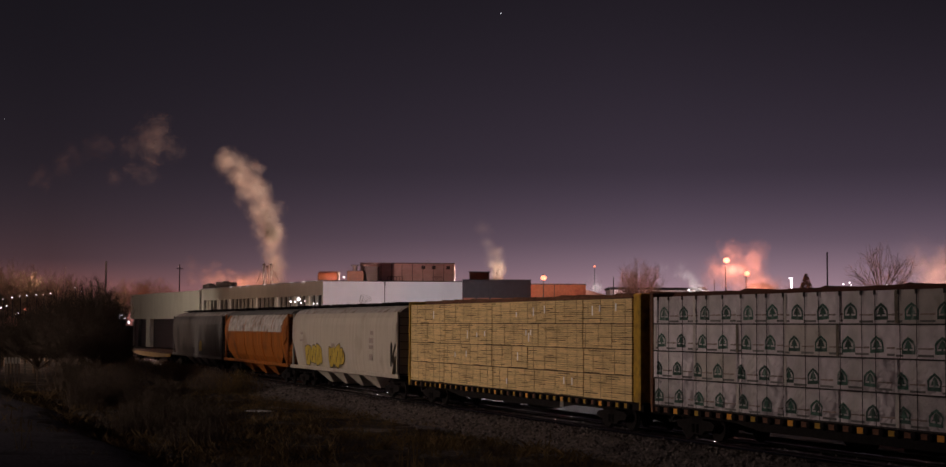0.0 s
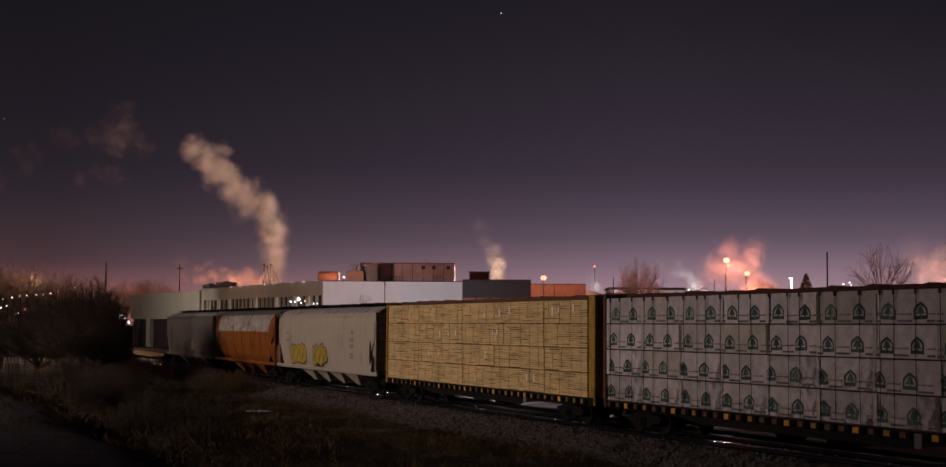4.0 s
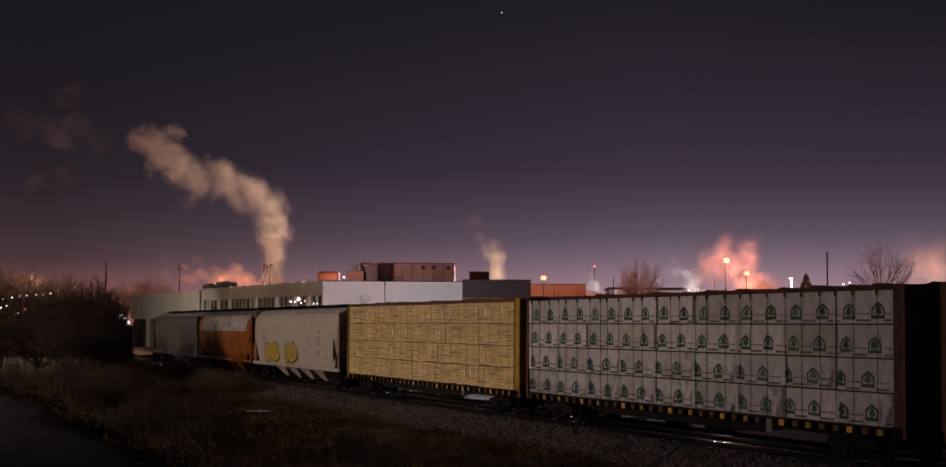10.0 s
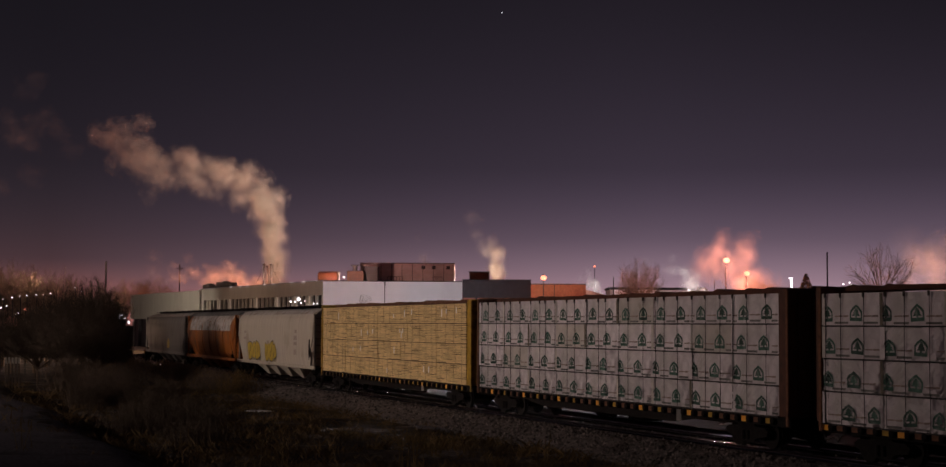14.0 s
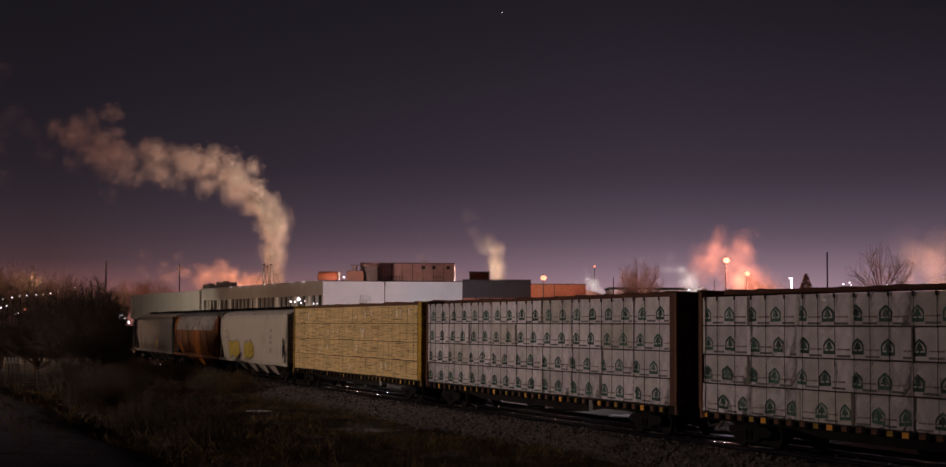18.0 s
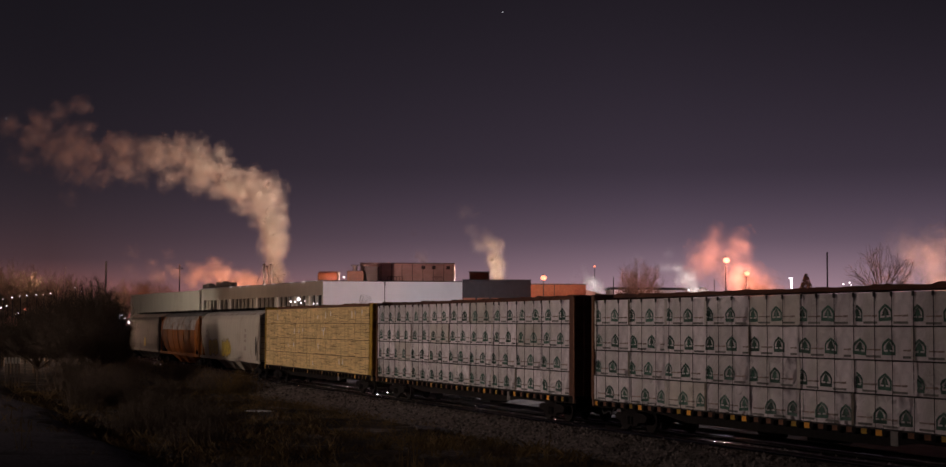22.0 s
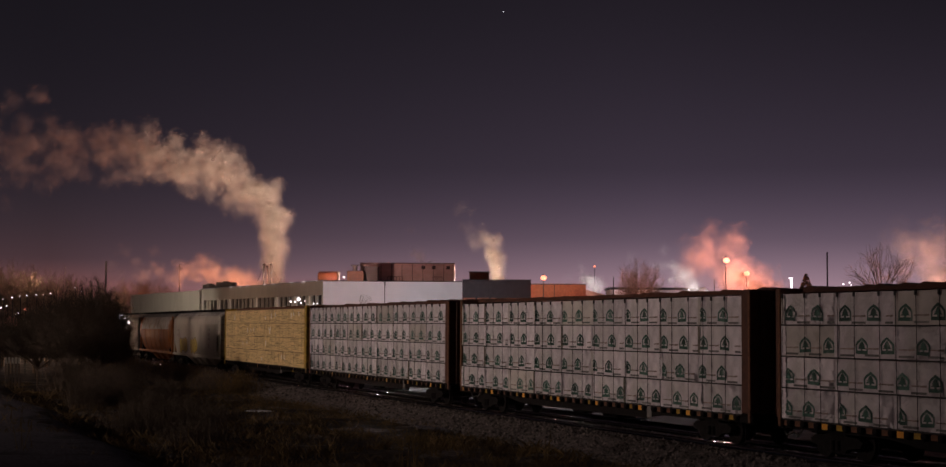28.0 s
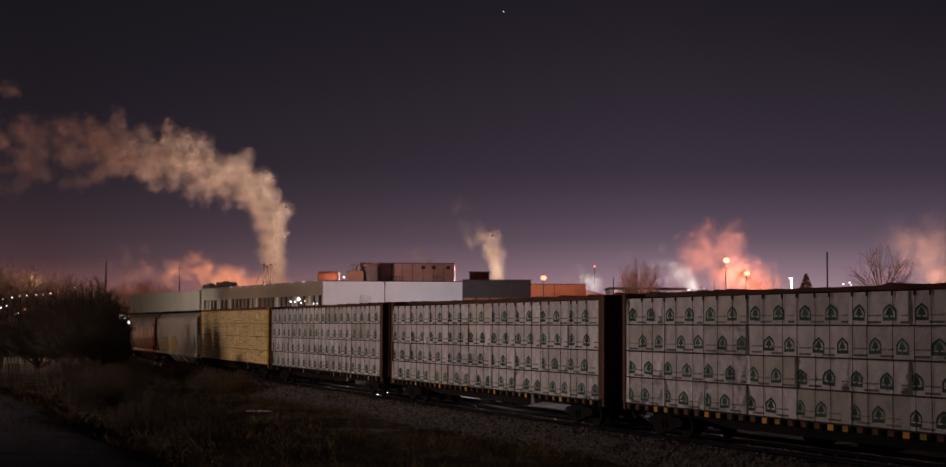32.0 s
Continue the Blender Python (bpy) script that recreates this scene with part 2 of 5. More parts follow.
M_BRANCH = material("thicket_branches", (.22, .15, .10), .95, vary=.3, grain=5, obj=.2, spec=.08)
M_TWIG = material("brown_twigs", (.075, .055, .04), .95, vary=.3, grain=5, obj=.2, spec=.08)
M_DRY = material("dry_grass", (.095, .062, .027), .95, vary=.4, grain=4, second=(.045, .032, .02), spots=.35, mask=.5, obj=.25, island=True, spec=.08)
M_FIR = material("dark_conifer", (.22, .14, .085), .9, vary=.3, grain=5)
G_SOD = glow("sodium_lamp_glow", (1.0, .30, .17), 2.6)
G_WHITE = glow("white_lamp_glow", (1.0, .88, .95), 2.5)
G_PINK = glow("pinkish_lamp_glow", (1.0, .80, .80), 1.6)
G_WINDOW = glow("lit_window_glow", (1.0, .72, .55), .35)
G_RED = glow("red_beacon_glow", (1.0, .25, .15), 2)
G_STAR = glow("starlight", (.9, .9, 1.0), .9)


# ---- building blocks ----
class Mesh:
    """Vertices and faces that become one mesh."""

    def __init__(self):
        self.v, self.f = [], []

    def add(self, v, f):
        k = len(self.v)
        self.v += [tuple(p) for p in v]
        self.f += [tuple(i + k for i in q) for q in f]
        return self

    def box(self, x0, x1, y0, y1, z0, z1):
        v = [(x, y, z) for x in (x0, x1) for y in (y0, y1) for z in (z0, z1)]
        return self.add(v, [(0, 1, 3, 2), (4, 6, 7, 5), (0, 4, 5, 1), (2, 3, 7, 6), (0, 2, 6, 4), (1, 5, 7, 3)])

    def cbox(self, x0, x1, y0, y1, z0, z1, c=.02):
        """A box with chamfered edges."""
        v, idx = [], {}
        for i, x in enumerate((x0, x1)):
            for j, y in enumerate((y0, y1)):
                for k, z in enumerate((z0, z1)):
                    sx, sy, sz = (1 - 2 * i) * c, (1 - 2 * j) * c, (1 - 2 * k) * c
                    for a, p in enumerate(((x, y + sy, z + sz), (x + sx, y, z + sz), (x + sx, y + sy, z))):
                        idx[i, j, k, a] = len(v)
                        v.append(p)
        f = []
        for a in range(3):
            for e in (0, 1):
                def key(u, w):
                    q = [u, w]
                    q.insert(a, e)
                    return idx[q[0], q[1], q[2], a]
                q = [key(0, 0), key(1, 0), key(1, 1), key(0, 1)]
                f.append(q if (e == 1) != (a == 1) else q[::-1])
        for a in range(3):
            b, d = [q for q in range(3) if q != a]
            for e in (0, 1):
                for g in (0, 1):
                    q = []
                    for h, face in ((0, b), (1, b), (1, d), (0, d)):
                        t = [0, 0, 0]
                        t[a], t[b], t[d] = h, e, g
                        q.append(idx[t[0], t[1], t[2], face])
                    f.append(q)
        for i in (0, 1):
            for j in (0, 1):
                for k in (0, 1):
                    f.append([idx[i, j, k, a] for a in range(3)])
        return self.add(v, f)

    def tube(self, a, b, r0, r1=None, n=8, caps=True):
        a, b = Vector(a), Vector(b)
        r1 = r0 if r1 is None else r1
        w = (b - a).normalized()
        u = w.orthogonal().normalized()
        q = w.cross(u)
        v = []
        for p, r in ((a, r0), (b, r1)):
            v += [p + (u * math.cos(t) + q * math.sin(t)) * r for t in (2 * math.pi * i / n for i in range(n))]
        f = [(i, (i + 1) % n, n + (i + 1) % n, n + i) for i in range(n)]
        if caps:
            f += [tuple(range(n))[::-1], tuple(range(n, 2 * n))]
        return self.add(v, f)

    def loft(self, rings, caps=True):
        """A skin over rings of equally many points."""
        n, k = len(rings[0]), len(rings)
        v = [p for r in rings for p in r]
        f = [(j * n + i, j * n + (i + 1) % n, (j + 1) * n + (i + 1) % n, (j + 1) * n + i) for j in range(k - 1) for i in range(n)]
        if caps:
            f += [tuple(range(n))[::-1], tuple(range((k - 1) * n, k * n))]
        return self.add(v, f)

    def plate(self, outline, y0, y1):
        """A flat plate in x and z, between two values of y."""
        return self.loft([[(x, y0, z) for x, z in outline], [(x, y1, z) for x, z in outline]])

    def blob(self, at_, r, rough=.35, freq=1.0, seed=0, rings=9, seg=14, squash=(1, 1, 1)):
        """A lumpy ball."""
        v, f = [], []
        for j in range(rings + 1):
            th = math.pi * j / rings
            for i in range(seg):
                ph = 2 * math.pi * i / seg
                d = Vector((math.sin(th) * math.cos(ph), math.sin(th) * math.sin(ph), math.cos(th)))
                k = 1 + rough * noise.fractal(d * 1.6 * freq + Vector((seed * 7.3, seed * 3.1, seed)), .9, 2.1, 4)
                v.append(Vector(at_) + Vector((d.x * squash[0], d.y * squash[1], d.z * squash[2])) * r * k)
        for j in range(rings):
            for i in range(seg):
                a, b = j * seg + i, j * seg + (i + 1) % seg
                f.append((a, b, b + seg, a + seg))
        return self.add(v, f)

    def data(self, name, mat, smooth=False):
        me = bpy.data.meshes.new(name)
        me.from_pydata(self.v, [], self.f)
        me.materials.append(mat)
        if smooth:
            me.polygons.foreach_set("use_smooth", [True] * len(me.polygons))
        me.update()
        return me


def part(name, mesh, mat, parent, label="", smooth=False, m=None):
    """One mesh object under a thing or part; mesh may be a Mesh or shared data."""
    me = mesh.data(name, mat, smooth) if isinstance(mesh, Mesh) else mesh
    ob = new(name, me)
    ob.parent = parent
    if m is not None:
        ob.matrix_basis = m
    if label:
        ob["label"] = label
    return ob


def thing(name, label, category, m=None, group="", kind="", mesh=None, mat=None, smooth=False):
    ob = new(name, mesh.data(name, mat, smooth) if mesh else None)
    if m is not None:
        ob.matrix_basis = m
    return tagged(ob, label, category, group, kind)


MOVES = []          # things that move: (object, rows)


def ride(ob, s0, local=None):
    """Lets a thing ride on the train: s0 is its place along the track at the start."""
    rows = []
    for t in STEPS:
        m = on_track(s0 + gone(t))
        rows.append((t, m @ local if local is not None else m))
    ob.matrix_basis = rows[0][1]
    MOVES.append((ob, rows))


# ---- ground ----
def track_gap(x, y):
    """Distance of a place from the track's centre line, positive on the camera's side."""
    s = (y - 50.7) / math.cos(TH)
    for _ in range(2):
        p, a = line(s)
        s += -(x - p.x) * math.sin(a) + (y - p.y) * math.cos(a)
    p, a = line(s)
    return -(x - p.x) * math.cos(a) - (y - p.y) * math.sin(a), s


def height(x, y):
    z = -.62 + .10 * noise.noise((x * .15, y * .15, 0)) + .07 * noise.noise((x * .6, y * .6, 3))
    if y > 500 or abs(x) > 400:
        return -.6
    z += .09 * noise.noise((x * .45, y * .35, 7)) + .05 * noise.noise((x * 1.1, y * 1.1, 11))
    edge = -5.9 - (y - 35) * .38 + .8 * noise.noise((x * .1, y * .12, 5))
    k = min(1, max(0, (edge - x + 1.5) / 3.2))
    k = k * k * (3 - 2 * k)
    z += k * (.86 + .05 * noise.noise((x * .5, y * .5, 8))) * min(1, max(0, (175 - y) / 60))
    n = min(1, max(0, (24 - y) / 16))
    z += n * (2.35 if abs(x) < 60 else 0) * (1 - k * .35)
    gap, _ = track_gap(x, y) if 5 < y < 330 else (99, 0)
    if abs(gap) < 5.5:
        z = min(z, -.66) if abs(gap) > 3.6 else -.75
    return z


def spread(points):
    out = []
    for (a, b), step in points:
        n = max(1, round((b - a) / step))
        out += [a + (b - a) * i / n for i in range(n)]
    return out + [points[-1][0][1]]


gx = spread([((-3200, -400), 400), ((-400, -70), 30), ((-70, -40), 5), ((-40, 28), .9), ((28, 80), 5), ((80, 400), 30), ((400, 3200), 400)])
gy = spread([((-300, -20), 40), ((-20, 24), 4), ((24, 110), .9), ((110, 190), 4), ((190, 400), 30), ((400, 4200), 400)])
g = Mesh()
g.v = [(x, y, height(x, y)) for y in gy for x in gx]
nx = len(gx)
g.f = [(j * nx + i, j * nx + i + 1, (j + 1) * nx + i + 1, (j + 1) * nx + i) for j in range(len(gy) - 1) for i in range(nx - 1)]
ground = thing("ground", "dark frozen earth with dry weeds beside the track", "ground", kind="structure", mesh=g, mat=M_GROUND, smooth=True)


def strip(name, label, category, mat, lo, hi, s0, s1, step, z, wob=.0):
    """A long strip of ground that follows the track."""
    m = Mesh()
    n = int((s1 - s0) / step)
    for i in range(n + 1):
        s = s0 + step * i
        for k in range(7):
            q = lo + (hi - lo) * k / 6
            p, a = line(s, q)
            m.v.append((p.x, p.y, z + wob * noise.noise((p.x * .4, p.y * .4, 2))))
    m.f = [(i * 7 + k, i * 7 + k + 1, i * 7 + k + 8, i * 7 + k + 7) for i in range(n) for k in range(6)]
    return thing(name, label, category, kind="structure", mesh=m, mat=mat)


strip("lot", "dark asphalt lot with patches of old snow behind the track", "lot", M_LOT, -60, -6, -60, 190, 5, -.48, .05)
# the worn gravel path on the raised bank
pm = Mesh()
for i in range(95):
    y = 27 + i * .9
    e = -6.2 - (y - 35) * .38 + .6 * noise.noise((y * .2, 1, 1))
    for k in range(12):
        x = e - k * (.62 + y * .008) - .25 * noise.noise((y * .5, k, 4))
        pm.v.append((x, y, height(x, y) + (.05 if 0 < k < 11 else -.03)))
pm.f = [(i * 12 + k, i * 12 + k + 1, i * 12 + k + 13, i * 12 + k + 12) for i in range(94) for k in range(11)]
thing("gravel_path", "grey gravel path on the raised bank", "path", kind="structure", mesh=pm, mat=M_PATH, smooth=True)

# ballast bed: a low trapezoid with an uneven crown
bed = Mesh()
cols = [(-3.6, -.68), (-2.9, -.50), (-1.75, -.20), (-.9, -.19), (0, -.20), (.9, -.19), (1.75, -.20), (2.9, -.50), (3.6, -.68)]
for i in range(560):
    s = -60 + i * .5
    for q, z in cols:
        p, a = line(s, q)
        j = noise.noise((p.x * 2, p.y * 2, 1)) * .05
        bed.v.append((p.x + j, p.y - j, z + j))
bed.f = [(i * 9 + k, i * 9 + k + 1, i * 9 + k + 10, i * 9 + k + 9) for i in range(559) for k in range(8)]
track = thing("track", "single railway track on a gravel ballast bed", "track", kind="structure")
part("ballast_bed", bed, M_STONE, track)
rng = random.Random(4)
st = Mesh()
for i in range(9000):
    s = rng.uniform(-22, 55) if i % 3 else rng.uniform(-22, 15)
    q = rng.choice((rng.uniform(.9, 3.7), rng.uniform(-2.5, 3.7)))
    p, a = line(s, q)
    zz = np.interp(abs(q), [0, 1.75, 2.9, 3.6, 9], [-.20, -.20, -.50, -.68, -.68])
    r = rng.uniform(.03, .075)
    o = [Vector((rng.uniform(-1, 1), rng.uniform(-1, 1), rng.uniform(-.7, 1))).normalized() * r for _ in range(4)]
    c = Vector((p.x, p.y, zz + r * .4))
    up = c + Vector((0, 0, r))
    st.add([c + Vector((r, 0, -.02)) + o[0] * .3, c + Vector((-.3 * r, r, -.02)) + o[1] * .3, c + Vector((-r, -.2 * r, 0)) + o[2] * .3, c + Vector((.1, -1.0, 0)) * r, up + o[3] * .4],
           [(0, 1, 4), (1, 2, 4), (2, 3, 4), (3, 0, 4)])
tagged(part("loose_stones", st, M_PEBBLE, track), kind="stuff")
for q in (-.7525, .7525):
    prof = [(-.075, -.155), (.075, -.155), (.075, -.135), (.012, -.11), (.012, -.04), (.036, -.03), (.037, -.014), (.033, -.006), (.024, -.002), (.012, -.0005), (0, 0), (-.012, -.0005), (-.024, -.002), (-.033, -.006), (-.037, -.014), (-.036, -.03), (-.012, -.04), (-.012, -.11), (-.075, -.135)]
    rings = []
    for i in range(120):
        s = -60 + i * 2.35
        ring = []
        for w, z in prof:
            p, a = line(s, q + w)
            ring.append((p.x, p.y, z))
        rings.append(ring)
    part("rail", Mesh().loft(rings, False), M_RAIL, track, "polished steel rail", True)
tie = Mesh().cbox(-1.3, 1.3, -.115, .115, -.20, 0, .015).data("tie", M_TIE)
for i in range(230):
    s = -30 + i * .56
    p, a = line(s)
    part("tie", tie, M_TIE, track, m=pose(p.x, p.y, -.155 + rng.uniform(-.012, .004), 0, 0, math.degrees(a) + rng.uniform(-1.5, 1.5)))


# ---- factory ----
A = Vector((-18.55, 195.0, -.5))
WING = Matrix.Translation(A) @ pose(0, 0, 0, 0, 0, 115.0)       # x runs along the wing, y comes out of the wall


def along(px):
    """Metres along the wing's wall at a bearing."""
    w = (px - 784) / FOC
    e = WING.to_3x3() @ Vector((1, 0, 0))
    return (w * A.y - A.x) / (e.x - w * e.y)


wing = thing("factory_wing", "long pale factory wing with a row of tall narrow windows", "factory", WING)
TOP = 9.42
part("wall", Mesh().box(0, 56.6, -.4, 0, 0, 5.2).box(0, 56.6, -.4, 0, 7.7, TOP).box(54.6, 56.6, -.4, 0, 5.2, 7.7).box(0, .5, -.4, 0, 5.2, 7.7), M_TANWALL, wing)
part("end_wall", Mesh().box(56.6, 104.8, -.4, .12, 4.9, TOP - .1), M_TANWALL, wing, "blank cream panelled wall")
part("rear_wall", Mesh().box(0, 104.8, -15.4, -15, 0, TOP - .1), M_TANWALL, wing)
part("far_wall", Mesh().box(104.4, 104.8, -15, -.4, 0, TOP - .1), M_TANWALL, wing)
part("roof", Mesh().box(.4, 104.4, -15, -.4, TOP - .6, TOP - .35), M_TRIM, wing)
part("coping", Mesh().cbox(-.05, 56.7, -.5, .1, TOP, TOP + .14, .03), M_GALV, wing, "thin pale metal coping")
part("pier", Mesh().box(56.2, 56.55, 0, .35, 0, TOP), M_TANWALL, wing)
pane = Mesh().box(-.72, .72, -.3, -.24, 5.2, 7.7).data("window", M_GLASS)
lit_pane = Mesh().box(-.72, .72, -.3, -.24, 5.2, 7.7).data("window", G_WINDOW)
fin = Mesh().cbox(-.24, .24, -.22, .12, 5.2, 7.72, .03).data("pier", M_TANWALL)
for i in range(29):
    x = 1.4 + i * 1.87
    part("window", lit_pane if i in (2, 5, 9, 14, 21, 24, 27) else pane, M_GLASS, wing, m=pose(x, 0, 0))
    part("pier", fin, M_TANWALL, wing, m=pose(x + .93, 0, 0))
# the open loading dock at the far end; dark panels stand for its shade
for a_, b_ in ((286, 251), (244, 231), (229, 219)):
    x0, x1 = along(a_), along(b_)
    part("dock_door", Mesh().box(x0, x1, -.7, -.6, 0, 4.9), M_TRIM, wing, "dark panel standing for the shaded loading bay")
# two of these piers take dark trim to stand for the unlit dock
for a_, b_ in ((251, 244), (231, 229), (335, 286)):
    x0, x1 = along(a_), along(b_)
    part("pier", Mesh().box(x0, x1, -.6, .0, 0, 4.9), M_TANWALL if a_ == 251 else M_TRIM, wing)
lampy = Mesh().box(-1.3, 1.3, .06, .2, TOP + .03, TOP + .08).data("roof_light", G_PINK)
for px in (385, 400, 412, 440, 455, 486, 505, 527):
    part("roof_light", lampy, G_PINK, wing, "strip of light along the roof edge", m=pose(along(px), 0, 0) @ Matrix.Diagonal((rng.uniform(.15, .45), 1, 1, 1)))

hall = thing("factory_hall", "white windowless factory hall with a flat roof", "factory", Matrix.Translation((A.x, A.y, -.5)))
part("wall", Mesh().box(0.02, 7.62, 0, .4, 0, 9.40), M_WHITEWALL, hall)
part("wall", Mesh().box(7.70, 17.25, 0, .4, 0, 9.42), M_WHITEWALL, hall)
part("roof", Mesh().box(.4, 17.25, .4, 30, 8.9, 9.1), M_TRIM, hall)
part("coping", Mesh().cbox(-.02, 17.3, -.06, .46, 9.42, 9.52, .02), M_TRIM, hall, "thin dark roof edge")
part("downpipe", Mesh().box(7.62, 7.70, -.12, .3, 0, 9.42).cbox(7.57, 7.75, -.2, -.02, 9.0, 9.3, .02), M_TRIM, hall, "dark downpipe")
br = Mesh()
rb = random.Random(3)
for k in range(9):
    p = Vector((4.9 + rb.uniform(-.1, .1), -.35, 6.2))
    d = Vector((rb.uniform(-.5, .6), 0, 1)).normalized()
    for q in range(4):
        e = p + d * .42
        br.tube(p, e, .022, .016, 4, False)
        p, d = e, (d + Vector((rb.uniform(-.55, .7), 0, rb.uniform(-.5, .2)))).normalized()
br.tube((4.9, -.35, 0), (4.9, -.35, 6.25), .04, .03, 5)
thing("sapling", "thin bare sapling in front of the white wall", "tree", Matrix.Translation((A.x, A.y, -.5)), mesh=br, mat=M_TWIG)


def block(name, label, category, x0, x1, y0, y1, depth, mat, deep=8.0, floor=None, extra=None):
    """A plain building or box on a roof between four bearings, depth metres ahead; it stands at floor."""
    p, q = at(x0, y0, depth), at(x1, y0, depth)
    z0 = floor if floor is not None else at(x0, y1, depth).z
    t = thing(name, label, category, Matrix.Translation((p.x, depth, z0)))
    w, h = q.x - p.x, p.z - z0
    part("body", Mesh().cbox(0, w, 0, deep, 0, h, .04), mat, t)
    return t, w, h


ROOF = 8.6
pent, w, h = block("roof_penthouse", "buff metal plant room on the factory roof", "plant room", 597, 753, 436.5, 466, 214, M_PINK, 8, ROOF)
for i in range(1, 9):
    part("panel_joint", Mesh().box(w * i / 9 - .03, w * i / 9 + .03, -.04, -.004, .3, h - .1), M_TRIM, pent)
for px in (702, 719, 743):
    x = at(px, 440, 214).x - at(597, 440, 214).x
    part("vent", Mesh().cbox(x - .25, x + .25, -.25, -.004, h - .75, h - .3, .03), M_TRIM, pent)
part("coping", Mesh().cbox(-.06, w + .06, -.06, 8.06, h + .004, h + .1, .02), M_BROWN, pent)
for a_, b_ in ((643, 668), (718, 735)):
    x0, x1 = at(a_, 460, 214).x - at(597, 460, 214).x, at(b_, 460, 214).x - at(597, 460, 214).x
    rail = Mesh()
    for k in range(6):
        x = x0 + (x1 - x0) * k / 5
        rail.tube((x, -.5, 0), (x, -.5, 1.5), .03, n=5)
    rail.tube((x0, -.5, 1.5), (x1, -.5, 1.5), .03, n=5).tube((x0, -.5, .9), (x1, -.5, .9), .03, n=5)
    part("guard_rail", rail, M_TRIM, pent)
cab, w, h = block("rooftop_air_handler", "dark grey air handling unit on the roof", "air handler", 604, 626, 441, 466, 210, M_GREYWALL, 2.5, ROOF)
part("grille", Mesh().box(.2, w - .2, -.04, -.004, .4, h * .8), M_TRIM, cab)
cab, w, h = block("rooftop_duct_box", "rust brown duct box on the roof", "duct", 575, 603, 449, 466, 209, M_BROWN, 2.5, ROOF)
part("cowl", Mesh().tube((w * .45, 1, h), (w * .45, 1, h + .7), .33, .3, 12).cbox(w * .2, w * .7, .6, 1.4, h + .7, h + .85, .04), M_TRIM, cab)
p0 = at(526, 453, 208)
tank = thing("rooftop_tank", "rusty red cylindrical tank lying on the roof", "tank", Matrix.Translation((p0.x, 208, ROOF)))
part("shell", Mesh().loft([[(x, 1 + r * math.cos(t), 1.15 + r * math.sin(t)) for t in (2 * math.pi * i / 18 for i in range(18))] for x, r in ((0, .55), (.18, .85), (2.5, .85), (2.68, .55))]), M_TANK, tank, smooth=True)
for x in (.5, 2.0):
    part("saddle", Mesh().cbox(x, x + .25, .3, 1.7, 0, .5, .03), M_TRIM, tank)
pipe = thing("rooftop_vent_pipe", "short galvanised vent pipe on the roof", "vent", Matrix.Translation(Vector((at(562, 450, 208).x, 208, ROOF))))
part("pipe", Mesh().tube((0, 0, 0), (0, 0, 1.75), .13, n=10), M_GALV, pipe)
part("cap", Mesh().tube((0, 0, 1.75), (0, 0, 1.95), .24, .1, 10), M_GALV, pipe)
lo = thing("rooftop_lamp", "small lit lamp on the factory roof", "lamp", Matrix.Translation(Vector((at(570, 456, 209).x, 209, ROOF))))
part("post", Mesh().tube((0, 0, 0), (0, 0, 1.1), .05, n=6), M_TRIM, lo)
part("bulb", Mesh().blob((0, 0, 1.25), .16, 0, 1, 0, 6, 8), G_PINK, lo)
for a_, b_, y_, d_ in ((336, 357, 471.5, 247), (358, 389, 467.5, 243)):
    ac, w, h = block("rooftop_air_conditioner", "low dark air conditioner on the wing roof", "air conditioner", a_, b_, y_, 480, d_, M_TRIM, 2.5, ROOF)
    part("fan_cowl", Mesh().tube((w / 2, 1.2, h), (w / 2, 1.2, h + .18), .6, n=12), M_TRIM, ac)
box2, w, h = block("rooftop_cabinet", "brown plant cabinet on the grey building", "plant cabinet", 778, 811, 451.5, 464, 196, M_BROWN, 3, ROOF)
part("lid", Mesh().cbox(-.08, w + .08, -.08, 3.08, h + .004, h + .12, .02), M_TRIM, box2)

# twin chimneys with guy wires
SM = at(456, 470, 226)
for px, top in ((437.5, 437), (443.2, 440), (449.5, 437)):
    p = at(px, top, 226)
    c = thing("chimney", "slender galvanised chimney on the factory roof", "chimney", Matrix.Translation((p.x, 226, ROOF)), group="roof chimneys")
    part("flue", Mesh().tube((0, 0, 0), (0, 0, p.z - ROOF), .17 if px != 443.2 else .1, n=12), M_GALV, c, smooth=True)
    part("collar", Mesh().tube((0, 0, p.z - ROOF - .25), (0, 0, p.z - ROOF - .1), .24, n=12), M_TRIM, c)
    part("base_plate", Mesh().cbox(-.35, .35, -.35, .35, 0, .12, .02), M_TRIM, c)
gw = thing("guy_wires", "thin steel wires that stay the chimneys", "wire", Matrix.Translation((SM.x, 226, ROOF)))
for a_, b_ in ((436, 422), (452, 467)):
    u, v = at(a_, 445, 226) - Vector((SM.x, 226, ROOF)), at(b_, 469, 226) - Vector((SM.x, 226, ROOF))
    part("wire", Mesh().tube(u, (v.x, v.y, 0.25), .03, n=5), M_TRIM, gw)

grey, w, h = block("slate_building", "low slate grey building with brick panels below its band", "building", 767, 880, 464.2, 560, 189, M_GREYWALL, 14, -.5)
for i in range(5):
    part("brick_panel", Mesh().box(.1 + w * i / 5, w * (i + 1) / 5 - .1, -.12, -.004, .2, 7.35), M_BRICK, grey)
part("coping", Mesh().cbox(-.05, w + .05, -.05, 14.05, h + .004, h + .1, .02), M_TRIM, grey)
